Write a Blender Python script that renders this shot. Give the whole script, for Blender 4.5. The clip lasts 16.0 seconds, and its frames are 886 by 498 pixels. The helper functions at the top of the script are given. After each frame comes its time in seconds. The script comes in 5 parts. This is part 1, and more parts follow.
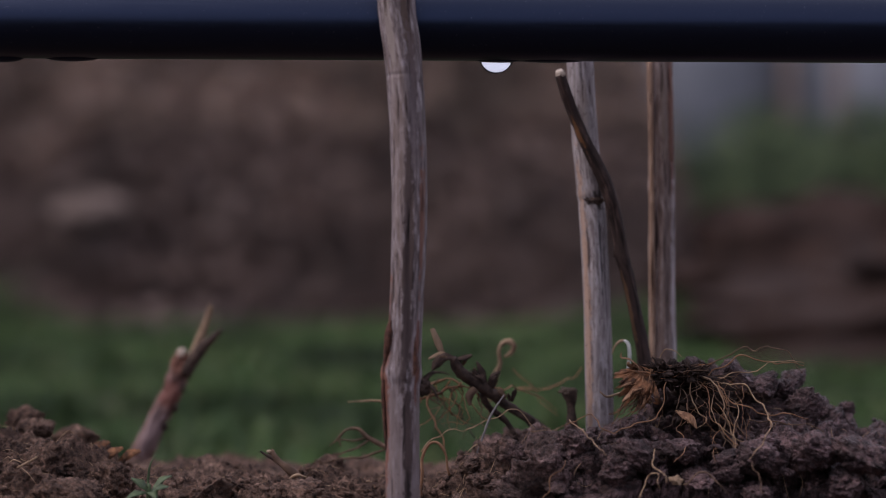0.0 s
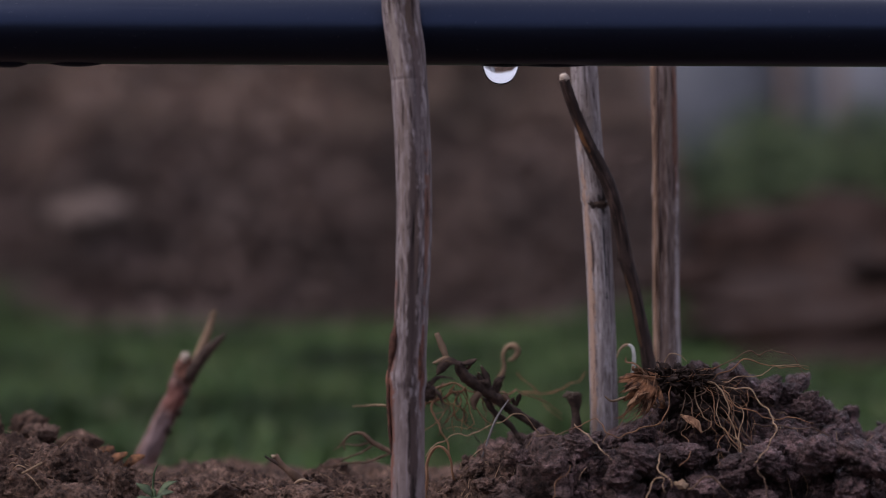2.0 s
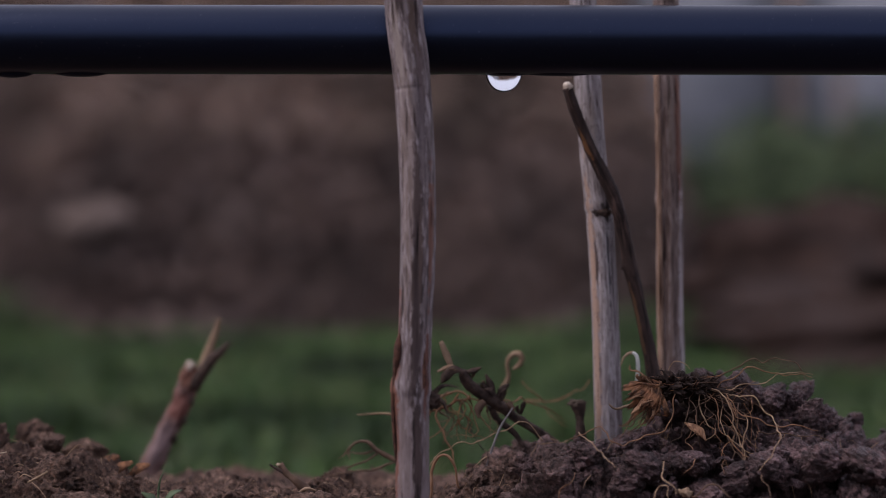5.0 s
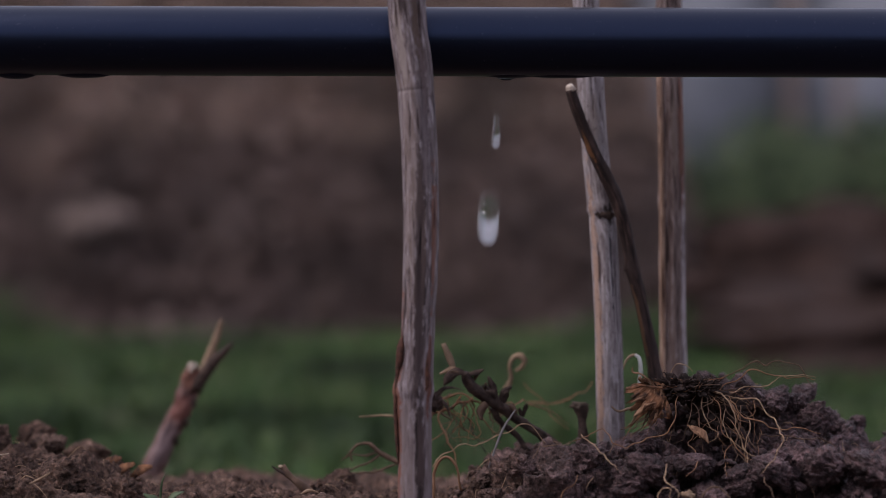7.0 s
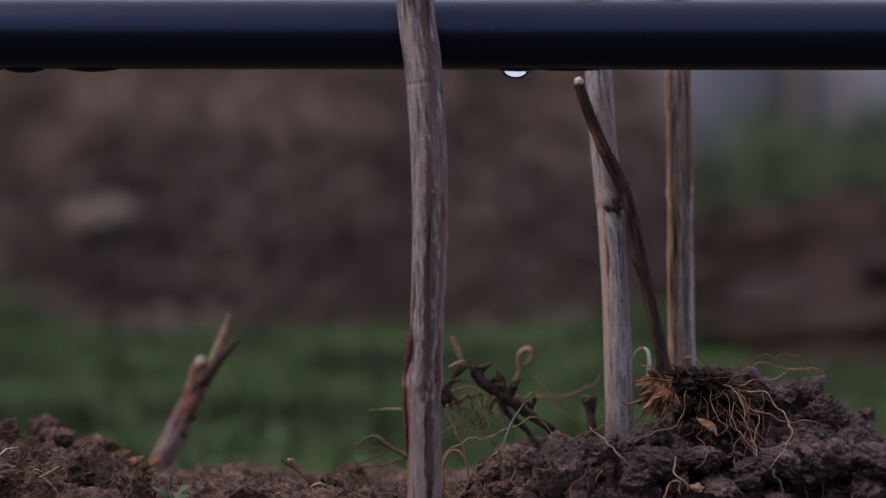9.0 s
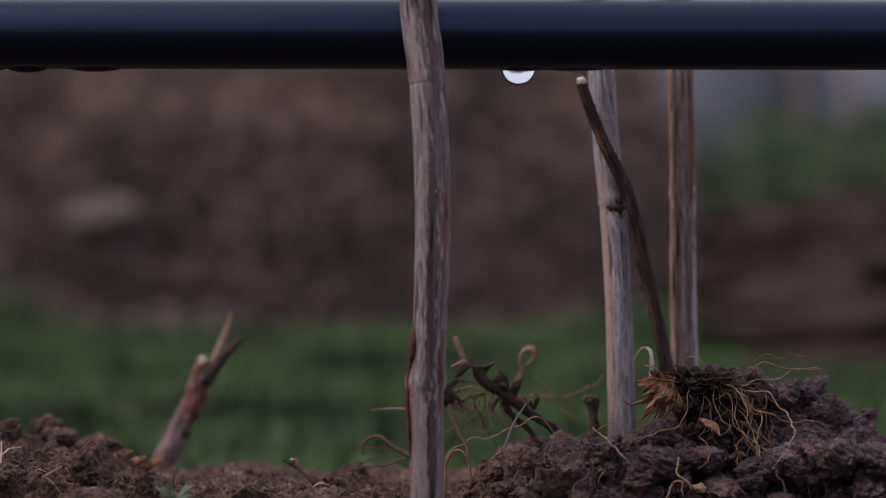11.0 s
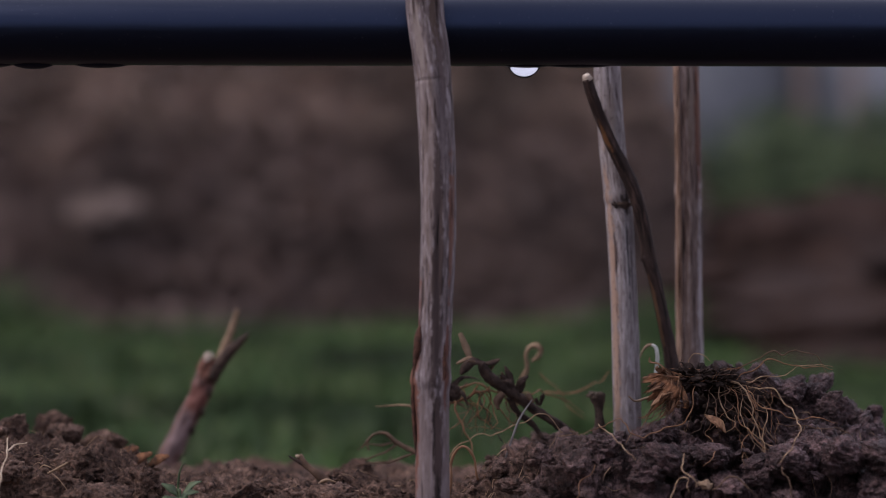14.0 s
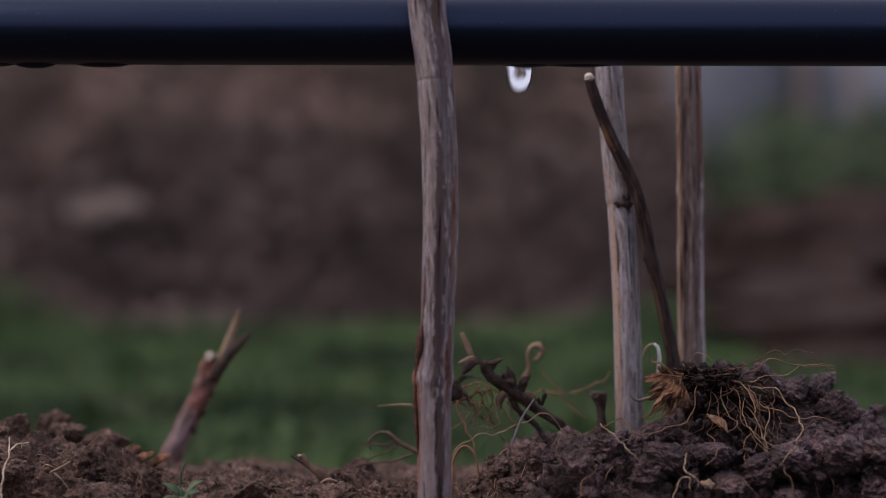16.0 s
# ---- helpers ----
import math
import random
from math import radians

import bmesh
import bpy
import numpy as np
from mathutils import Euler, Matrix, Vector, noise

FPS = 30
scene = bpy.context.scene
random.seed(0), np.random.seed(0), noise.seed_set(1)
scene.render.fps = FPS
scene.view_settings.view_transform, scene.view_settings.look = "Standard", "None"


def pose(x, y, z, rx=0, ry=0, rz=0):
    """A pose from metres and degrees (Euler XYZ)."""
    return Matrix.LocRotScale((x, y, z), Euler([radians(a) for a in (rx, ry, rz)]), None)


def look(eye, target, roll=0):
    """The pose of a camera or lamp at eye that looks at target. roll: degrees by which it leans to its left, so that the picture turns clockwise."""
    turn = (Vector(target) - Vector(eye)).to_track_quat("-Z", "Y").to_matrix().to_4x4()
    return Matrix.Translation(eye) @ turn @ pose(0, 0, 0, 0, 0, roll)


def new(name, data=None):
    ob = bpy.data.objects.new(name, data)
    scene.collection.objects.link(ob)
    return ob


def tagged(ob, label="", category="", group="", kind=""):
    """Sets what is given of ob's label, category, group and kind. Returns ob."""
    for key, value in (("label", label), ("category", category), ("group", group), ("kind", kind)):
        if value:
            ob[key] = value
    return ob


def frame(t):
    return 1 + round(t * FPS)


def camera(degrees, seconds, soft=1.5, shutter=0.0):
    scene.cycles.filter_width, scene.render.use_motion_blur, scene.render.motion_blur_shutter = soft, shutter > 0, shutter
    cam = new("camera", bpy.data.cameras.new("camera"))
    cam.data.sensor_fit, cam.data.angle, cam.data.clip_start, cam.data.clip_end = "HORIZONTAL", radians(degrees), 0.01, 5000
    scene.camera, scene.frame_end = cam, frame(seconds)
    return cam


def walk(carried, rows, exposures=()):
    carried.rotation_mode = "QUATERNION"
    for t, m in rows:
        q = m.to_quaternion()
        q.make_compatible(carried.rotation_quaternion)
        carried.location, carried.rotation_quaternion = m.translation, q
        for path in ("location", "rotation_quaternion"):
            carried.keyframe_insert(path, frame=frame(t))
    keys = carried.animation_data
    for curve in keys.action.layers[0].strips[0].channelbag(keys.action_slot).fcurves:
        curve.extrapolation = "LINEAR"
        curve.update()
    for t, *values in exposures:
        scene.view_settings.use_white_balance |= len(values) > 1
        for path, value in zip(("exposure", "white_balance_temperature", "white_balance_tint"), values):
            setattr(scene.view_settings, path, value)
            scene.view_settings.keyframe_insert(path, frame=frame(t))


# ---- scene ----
cam = camera(28.0, 16.0, soft=0.7, shutter=0.5)
cam.data.dof.use_dof = True
cam.data.dof.focus_distance = 0.420
cam.data.dof.aperture_fstop = 8.0

# seconds; sideways, forward and upward shift in millimetres; turn to the left, tilt up and lean in degrees
SWAY = [
    (0.0, 0.00, 0.00, 0.00, 0.0000, 0.0000, 0.0000), (0.5, -0.71, 0.20, 0.77, -0.0144, 0.0055, -0.0269),
    (1.0, -0.93, 0.13, 0.52, 0.0229, 0.1053, -0.1104), (1.5, -0.72, 0.05, -0.02, -0.0271, 0.0263, -0.1273),
    (2.0, -1.35, 0.18, 0.86, -0.0381, 0.0317, -0.1003), (2.5, -1.52, 0.08, 0.42, 0.0685, 0.0862, -0.0984),
    (3.0, -0.87, -0.31, 0.72, 0.0867, 0.0608, -0.0994), (3.5, -0.88, -0.20, 1.09, 0.0865, 0.0345, -0.1907),
    (4.0, -1.12, -0.70, 1.28, 0.1068, 0.1269, -0.2364), (6.5, -1.39, -0.83, 1.51, 0.1110, 0.2782, -0.1748),
    (7.0, -1.74, -0.60, 1.36, 0.1279, 0.3058, -0.1355), (7.5, -2.22, -0.59, 1.21, 0.1802, 0.2370, -0.1589),
    (8.0, -1.62, -0.52, 1.24, 0.2225, 0.0935, -0.1487), (8.5, -1.61, -0.86, 1.54, 0.2947, 0.0945, -0.1599),
    (9.0, -2.94, -0.62, 1.02, 0.2442, 0.1368, -0.2129)]
SWAY += [
    (11.5, -3.24, -0.38, 1.65, 0.3358, 0.0470, -0.1826), (12.0, -2.91, -0.27, 1.50, 0.4352, 0.0612, -0.1765),
    (12.5, -2.33, -0.41, 0.80, 0.4512, 0.0386, -0.1627), (13.0, -2.76, -0.38, 1.23, 0.4175, -0.0338, -0.1748),
    (13.5, -3.68, -0.48, 1.42, 0.3680, 0.0014, -0.1726), (14.0, -3.53, -0.55, 1.23, 0.4323, -0.0063, -0.1552),
    (14.5, -3.26, -0.58, 1.39, 0.4555, -0.0407, -0.1893), (15.0, -3.44, -0.51, 1.96, 0.4548, -0.0388, -0.1623),
    (15.5, -3.82, -0.40, 1.19, 0.4442, -0.0318, -0.1757), (16.0, -3.81, -0.52, 1.26, 0.4599, -0.0265, -0.1497)]
walk(cam, [(t, pose(x / 1000, -0.412 + y / 1000, 0.0525 + z / 1000, 90 + up, 0, left) @ pose(0, 0, 0, 0, 0, lean))
           for t, x, y, z, left, up, lean in SWAY], exposures=[(0.0, 0.64, 6200, 17.5), (16.0, 0.64, 6200, 17.5)])

# ---------------------------------------------------------------- light: an overcast evening
SUN_UP, SUN_ROUND = radians(50), radians(-106)
world = bpy.data.worlds.new("overcast_sky")
scene.world = world
world.use_nodes = True
wn, wl = world.node_tree.nodes, world.node_tree.links
wn.clear()
sky = wn.new("ShaderNodeTexSky")
sky.sky_type, sky.sun_disc, sky.sun_elevation, sky.sun_rotation = "NISHITA", False, SUN_UP, SUN_ROUND
dim = wn.new("ShaderNodeVectorMath")
dim.operation = "SCALE"
dim.inputs["Scale"].default_value = 0.12
aim, split, tone, cloud = wn.new("ShaderNodeTexCoord"), wn.new("ShaderNodeSeparateXYZ"), wn.new("ShaderNodeValToRGB"), wn.new("ShaderNodeMix")
tone.color_ramp.elements[0].position, tone.color_ramp.elements[0].color = 0.0, (0.56, 0.57, 0.66, 1)
tone.color_ramp.elements[1].position, tone.color_ramp.elements[1].color = 0.85, (0.49, 0.485, 0.55, 1)
cloud.data_type = "RGBA"
cloud.inputs[0].default_value = 0.85
wl.new(aim.outputs["Generated"], split.inputs[0])
half = wn.new("ShaderNodeMath")
half.operation = "MULTIPLY_ADD"
half.inputs[1].default_value, half.inputs[2].default_value = 0.5, 0.5
wl.new(split.outputs["Y"], half.inputs[0])
wl.new(half.outputs[0], tone.inputs[0])
wl.new(tone.outputs[0], cloud.inputs[7])
back = wn.new("ShaderNodeBackground")
back.inputs["Strength"].default_value = 0.95
wout = wn.new("ShaderNodeOutputWorld")
wl.new(sky.outputs[0], dim.inputs[0])
wl.new(dim.outputs[0], cloud.inputs[6])
wl.new(cloud.outputs[2], back.inputs["Color"])
wl.new(back.outputs[0], wout.inputs[0])

sun = new("sun", bpy.data.lights.new("sun", "SUN"))
sun.data.energy, sun.data.angle, sun.data.color = 1.3, radians(25), (1.0, 0.90, 0.83)
sun.matrix_world = look((-0.85, -0.25, 1.05), (0, 0, 0))


# ---------------------------------------------------------------- materials
def material(name, rough=0.9, spec=0.3):
    m = bpy.data.materials.new(name)
    m.use_nodes = True
    n, l = m.node_tree.nodes, m.node_tree.links
    b = n["Principled BSDF"]
    b.inputs["Roughness"].default_value = rough
    b.inputs["Specular IOR Level"].default_value = spec
    return m, n, l, b


def coords(n, l, scale=(1, 1, 1)):
    c, mp = n.new("ShaderNodeTexCoord"), n.new("ShaderNodeMapping")
    mp.inputs["Scale"].default_value = scale
    l.new(c.outputs["Object"], mp.inputs["Vector"])
    return mp.outputs[0]


def grain(n, l, vec, scale, detail=6.0, rough=0.6, twist=0.0):
    t = n.new("ShaderNodeTexNoise")
    t.inputs["Scale"].default_value, t.inputs["Detail"].default_value = scale, detail
    t.inputs["Roughness"].default_value, t.inputs["Distortion"].default_value = rough, twist
    l.new(vec, t.inputs["Vector"])
    return t.outputs["Fac"]


def ramp(n, l, fac, *stops):
    r = n.new("ShaderNodeValToRGB")
    e = r.color_ramp.elements
    while len(e) < len(stops):
        e.new(0.5)
    for k, (at, col) in zip(e, stops):
        k.position, k.color = at, (*col, 1)
    l.new(fac, r.inputs[0])
    return r.outputs["Color"]


def blend(n, l, fac, a, b, how="MIX"):
    x = n.new("ShaderNodeMix")
    x.data_type, x.blend_type = "RGBA", how
    for sock, v in ((x.inputs[0], fac), (x.inputs[6], a), (x.inputs[7], b)):
        if isinstance(v, (float, int)):
            sock.default_value = v
        elif isinstance(v, (tuple, list)):
            sock.default_value = (*v, 1)
        else:
            l.new(v, sock)
    return x.outputs[2]


def relief(n, l, b, height, strength, distance):
    u = n.new("ShaderNodeBump")
    u.inputs["Strength"].default_value, u.inputs["Distance"].default_value = strength, distance
    l.new(height, u.inputs["Height"])
    l.new(u.outputs[0], b.inputs["Normal"])


def soil_material(name):
    """Crumbly loam, soaked and darker round the drip, with a ragged edge."""
    m, n, l, b = material(name, 0.85, 0.35)
    geo = n.new("ShaderNodeNewGeometry")
    pos = geo.outputs["Position"]
    coarse, fine = grain(n, l, pos, 110, 6), grain(n, l, pos, 620, 8, 0.72)
    dry = ramp(n, l, coarse, (0.32, (0.068, 0.039, 0.028)), (0.52, (0.142, 0.085, 0.061)), (0.70, (0.29, 0.185, 0.138)))
    wet = ramp(n, l, coarse, (0.34, (0.046, 0.027, 0.026)), (0.50, (0.112, 0.069, 0.068)), (0.68, (0.24, 0.152, 0.15)))
    speck = ramp(n, l, fine, (0.38, (0.26, 0.24, 0.235)), (0.52, (1.0, 1.0, 1.0)), (0.66, (1.9, 1.84, 1.8)))
    sep = n.new("ShaderNodeSeparateXYZ")
    l.new(pos, sep.inputs[0])
    edge = n.new("ShaderNodeMath")
    edge.operation = "MULTIPLY_ADD"
    edge.inputs[1].default_value, edge.inputs[2].default_value = 0.05, -0.025
    l.new(coarse, edge.inputs[0])
    add = n.new("ShaderNodeMath")
    l.new(sep.outputs["X"], add.inputs[0])
    l.new(edge.outputs[0], add.inputs[1])
    rng = n.new("ShaderNodeMapRange")
    rng.inputs["From Min"].default_value, rng.inputs["From Max"].default_value = 0.0, 0.042
    l.new(add.outputs[0], rng.inputs["Value"])
    base = blend(n, l, rng.outputs[0], dry, wet)
    gloss = n.new("ShaderNodeMapRange")
    gloss.inputs["To Min"].default_value, gloss.inputs["To Max"].default_value = 0.95, 0.46
    l.new(rng.outputs[0], gloss.inputs["Value"])
    l.new(gloss.outputs[0], b.inputs["Roughness"])
    l.new(blend(n, l, 1.0, base, speck, "MULTIPLY"), b.inputs["Base Color"])
    cells = n.new("ShaderNodeTexVoronoi")
    cells.inputs["Scale"].default_value = 780
    l.new(pos, cells.inputs["Vector"])
    lumps = n.new("ShaderNodeMath")
    lumps.operation = "MULTIPLY_ADD"
    lumps.inputs[1].default_value = -0.75
    l.new(cells.outputs["Distance"], lumps.inputs[0])
    l.new(grain(n, l, pos, 950, 9, 0.75), lumps.inputs[2])
    relief(n, l, b, lumps.outputs[0], 1.0, 0.0011)
    return m


def stalk_material(name, pale, mid, dark, stained=0.85, along=75, across=650, rough=0.75, torn=0.46):
    """Weathered stalk: fibres along its length, brown stains, dark splits."""
    m, n, l, b = material(name, rough, 0.25)
    v = coords(n, l, (across, across, along))
    w = coords(n, l, (280, 280, 65))
    fibre, split, stain = grain(n, l, v, 1.0, 7, 0.65, 0.3), grain(n, l, coords(n, l, (420, 420, 48)), 1.2, 4, 0.6, 0.4), grain(n, l, w, 1.0, 4, 0.6)
    tone = ramp(n, l, fibre, (0.34, dark), (0.46, mid), (0.60, pale))
    rust = blend(n, l, ramp(n, l, stain, (0.44, (0, 0, 0)), (0.57, (stained, stained, stained))), tone, (0.115, 0.062, 0.045))
    speck = grain(n, l, coords(n, l, (1, 1, 0.45)), 1100, 3, 0.5)
    rust = blend(n, l, ramp(n, l, speck, (0.60, (0, 0, 0)), (0.70, (0.75, 0.75, 0.75))), rust, dark)
    cracks = ramp(n, l, split, (torn - 0.08, (0.16, 0.12, 0.10)), (torn, (1, 1, 1)))
    l.new(blend(n, l, 0.9, rust, cracks, "MULTIPLY"), b.inputs["Base Color"])
    relief(n, l, b, fibre, 0.7, 0.0006)
    return m


def bark_material(name, pale, mid, dark, marks, girth=0.026, torn=0.40, fleck=0.62, rough=0.75):
    """Weathered stalk bark by its UV map: fibres and splits along it, and marks for stains and crack shade (round,
    along, half-widths of both, colour, strength).
    """
    m, n, l, b = material(name, rough, 0.3)
    uv, sep = n.new("ShaderNodeUVMap"), n.new("ShaderNodeSeparateXYZ")
    l.new(uv.outputs[0], sep.inputs[0])

    def stretch(across, along):
        mp = n.new("ShaderNodeMapping")
        mp.inputs["Scale"].default_value = (girth * across, along, 1)
        l.new(uv.outputs[0], mp.inputs["Vector"])
        return mp.outputs[0]

    def calc(op, a, c):
        q = n.new("ShaderNodeMath")
        q.operation = op
        for sock, val in zip(q.inputs, (a, c)):
            if isinstance(val, (int, float)):
                sock.default_value = val
            else:
                l.new(val, sock)
        return q.outputs[0]
    fibre, broad = grain(n, l, stretch(1250, 170), 1.0, 7, 0.66, 0.3), grain(n, l, stretch(560, 105), 1.0, 4, 0.6, 0.3)
    col = ramp(n, l, fibre, (0.38, dark), (0.49, mid), (0.61, pale))
    col = blend(n, l, ramp(n, l, broad, (0.42, (0, 0, 0)), (0.60, (0.75, 0.75, 0.75))), col, [0.55 * (c + d) for c, d in zip(mid, dark)])
    edge = calc("MULTIPLY", calc("SUBTRACT", grain(n, l, stretch(900, 300), 1.0, 6, 0.7), 0.5), 2.6)
    for u0, v0, du, dv, tint, much in marks:
        x, y = calc("DIVIDE", calc("SUBTRACT", sep.outputs["X"], u0), du), calc("DIVIDE", calc("SUBTRACT", sep.outputs["Y"], v0), dv)
        far = calc("SQRT", calc("ADD", calc("MULTIPLY", x, x), calc("MULTIPLY", y, y)), 0.0)
        hit = calc("ADD", calc("SUBTRACT", 1.0, far), edge)
        col = blend(n, l, ramp(n, l, hit, (0.02, (0, 0, 0)), (0.35, (much, much, much))), col, tint)
    speck = grain(n, l, stretch(1800, 700), 1.0, 3, 0.5)
    col = blend(n, l, ramp(n, l, speck, (fleck, (0, 0, 0)), (fleck + 0.10, (0.7, 0.7, 0.7))), col, dark)
    split = grain(n, l, stretch(1000, 62), 1.0, 4, 0.55, 0.3)
    l.new(blend(n, l, 1.0, col, ramp(n, l, split, (torn - 0.05, (0.22, 0.17, 0.16)), (torn + 0.03, (1, 1, 1))), "MULTIPLY"), b.inputs["Base Color"])
    relief(n, l, b, blend(n, l, 0.5, fibre, split), 0.8, 0.0006)
    return m


def plain_material(name, a, b2, scale=300, rough=0.8, spec=0.25, bump=0.4, depth=0.0004):
    m, n, l, b = material(name, rough, spec)
    v = coords(n, l)
    g = grain(n, l, v, scale, 6)
    l.new(ramp(n, l, g, (0.35, a), (0.65, b2)), b.inputs["Base Color"])
    relief(n, l, b, grain(n, l, v, scale * 3, 5), bump, depth)
    return m


def island_material(name, *cols, rough=0.8, patchy=1.0, spread=5.0):
    """Many small pieces in one mesh, each of its own tone."""
    m, n, l, b = material(name, rough, 0.2)
    g = n.new("ShaderNodeNewGeometry")
    patch = grain(n, l, g.outputs["Position"], spread, 2)
    step = 1.0 / (len(cols) - 1)
    tone = ramp(n, l, g.outputs["Random Per Island"], *[(i * step, c) for i, c in enumerate(cols)])
    l.new(blend(n, l, 1.0, tone, ramp(n, l, patch, (0.36, [1 - patchy * c for c in (0.48, 0.46, 0.46)]), (0.62, [1 + patchy * c for c in (0.5, 0.42, 0.36)])), "MULTIPLY"), b.inputs["Base Color"])
    return m


SOIL = soil_material("loam")
# narrow dark marks at 0.47, 0.54 and 0.59 paint the shade of cracks
CANE = bark_material("weathered_cane", (0.46, 0.41, 0.415), (0.31, 0.265, 0.265), (0.12, 0.09, 0.085), [
    (0.33, 0.128, 0.065, 0.055, (0.40, 0.255, 0.18), 0.85), (0.50, 0.072, 0.05, 0.014, (0.32, 0.26, 0.24), 0.6), (0.47, 0.060, 0.016, 0.008, (0.06, 0.05, 0.055), 0.8),
    (0.55, 0.094, 0.08, 0.003, (0.035, 0.024, 0.02), 0.9), (0.60, 0.088, 0.03, 0.008, (0.06, 0.04, 0.032), 0.8), (0.54, 0.106, 0.014, 0.014, (0.045, 0.04, 0.045), 0.9),
    (0.59, 0.112, 0.010, 0.018, (0.06, 0.05, 0.055), 0.8), (0.62, 0.125, 0.02, 0.03, (0.20, 0.17, 0.18), 0.5)], 0.022, 0.37, 0.585)
CANE_FRONT = bark_material("stained_cane", (0.39, 0.335, 0.345), (0.195, 0.152, 0.15), (0.06, 0.04, 0.038), [
    (0.50, 0.150, 0.42, 0.028, (0.19, 0.145, 0.14), 0.7), (0.49, 0.103, 0.055, 0.034, (0.06, 0.039, 0.036), 1.0), (0.53, 0.143, 0.050, 0.022, (0.04, 0.025, 0.023), 1.0), (0.56, 0.055, 0.040, 0.020, (0.10, 0.07, 0.066), 0.8),
    (0.40, 0.076, 0.096, 0.039, (0.27, 0.20, 0.17), 0.4), (0.55, 0.046, 0.048, 0.015, (0.095, 0.058, 0.042), 0.9), (0.56, 0.057, 0.038, 0.011, (0.14, 0.10, 0.098), 0.75),
    (0.54, 0.069, 0.038, 0.014, (0.13, 0.098, 0.10), 0.75), (0.47, 0.088, 0.042, 0.021, (0.075, 0.05, 0.046), 0.85), (0.46, 0.103, 0.038, 0.014, (0.05, 0.031, 0.028), 0.9),
    (0.62, 0.091, 0.038, 0.016, (0.19, 0.085, 0.055), 0.8), (0.50, 0.113, 0.058, 0.011, (0.06, 0.04, 0.038), 0.85), (0.62, 0.122, 0.035, 0.011, (0.15, 0.058, 0.04), 0.85),
    (0.54, 0.139, 0.045, 0.011, (0.085, 0.055, 0.05), 0.8), (0.27, 0.130, 0.080, 0.028, (0.18, 0.068, 0.04), 0.9), (0.30, 0.116, 0.048, 0.007, (0.05, 0.021, 0.016), 0.9),
    (0.38, 0.048, 0.048, 0.011, (0.33, 0.27, 0.24), 0.6)], 0.026, 0.40)
# right flank: rust above, paler lilac below
CANE_BROWN = bark_material("brown_cane", (0.32, 0.255, 0.24), (0.21, 0.15, 0.13), (0.08, 0.048, 0.04), [
    (0.60, 0.076, 0.06, 0.022, (0.18, 0.08, 0.052), 0.9), (0.63, 0.122, 0.05, 0.036, (0.40, 0.345, 0.35), 0.85), (0.50, 0.07, 0.05, 0.02, (0.24, 0.18, 0.145), 0.7),
    (0.52, 0.115, 0.03, 0.03, (0.12, 0.08, 0.07), 0.7), (0.42, 0.10, 0.02, 0.04, (0.09, 0.05, 0.04), 0.7)], 0.022, 0.42)
RIB = bark_material("tan_bark_rib", (0.46, 0.31, 0.225), (0.33, 0.205, 0.14), (0.15, 0.085, 0.055), [], 0.005)
TWIG = bark_material("dark_twig", (0.10, 0.06, 0.049), (0.042, 0.024, 0.0195), (0.014, 0.0088, 0.0078), [
    (0.36, 0.015, 0.07, 0.005, (0.22, 0.10, 0.04), 0.85), (0.33, 0.062, 0.06, 0.012, (0.20, 0.105, 0.05), 0.6), (0.5, 0.008, 0.2, 0.006, (0.035, 0.02, 0.018), 0.7)], 0.0105)
STUB = bark_material("reddish_stub", (0.25, 0.155, 0.135), (0.15, 0.08, 0.066), (0.055, 0.033, 0.031), [
    (0.5, 0.040, 0.3, 0.005, (0.22, 0.09, 0.055), 0.8), (0.5, 0.030, 0.3, 0.005, (0.17, 0.065, 0.05), 0.8), (0.45, 0.018, 0.25, 0.008, (0.26, 0.185, 0.185), 0.7)], 0.019, 0.38)
DARK_STEM = plain_material("withered_stem", (0.020, 0.012, 0.010), (0.088, 0.056, 0.042), 520)
SCAR = plain_material("red_brown_bark", (0.022, 0.010, 0.008), (0.12, 0.050, 0.031), 620)
CROWN = plain_material("woody_crown", (0.016, 0.010, 0.008), (0.055, 0.034, 0.026), 600, 0.9)
ROOT = plain_material("tan_root", (0.185, 0.113, 0.07), (0.41, 0.27, 0.165), 520, 0.7)
ROOT_DARK = plain_material("brown_root", (0.085, 0.05, 0.033), (0.18, 0.11, 0.072), 420, 0.75)
ROOT_RUST = plain_material("rust_root", (0.17, 0.085, 0.045), (0.30, 0.16, 0.09), 420, 0.75)
HUSK = plain_material("orange_brown_husk", (0.04, 0.02, 0.0125), (0.33, 0.15, 0.072), 430, 0.75, 0.25, 0.6, 0.0008)
HUSK_PALE = stalk_material("tan_husk", (0.44, 0.25, 0.14), (0.27, 0.135, 0.072), (0.08, 0.042, 0.028), 0.3, 90, 700)
STRAW = plain_material("straw", (0.36, 0.26, 0.17), (0.60, 0.48, 0.35), 300, 0.7)
PALE = plain_material("pale_blade", (0.45, 0.42, 0.36), (0.68, 0.66, 0.60), 300, 0.6)
CUT = plain_material("cut_wood", (0.42, 0.33, 0.26), (0.66, 0.57, 0.48), 700, 0.8)
WORN_CUT = plain_material("weathered_cut", (0.03, 0.02, 0.016), (0.19, 0.14, 0.105), 900, 0.85)
LEAF = plain_material("green_leaf", (0.03, 0.052, 0.02), (0.10, 0.135, 0.06), 420, 0.55, 0.4)
CURL = plain_material("tan_dry_leaf", (0.19, 0.12, 0.075), (0.35, 0.24, 0.155), 200)
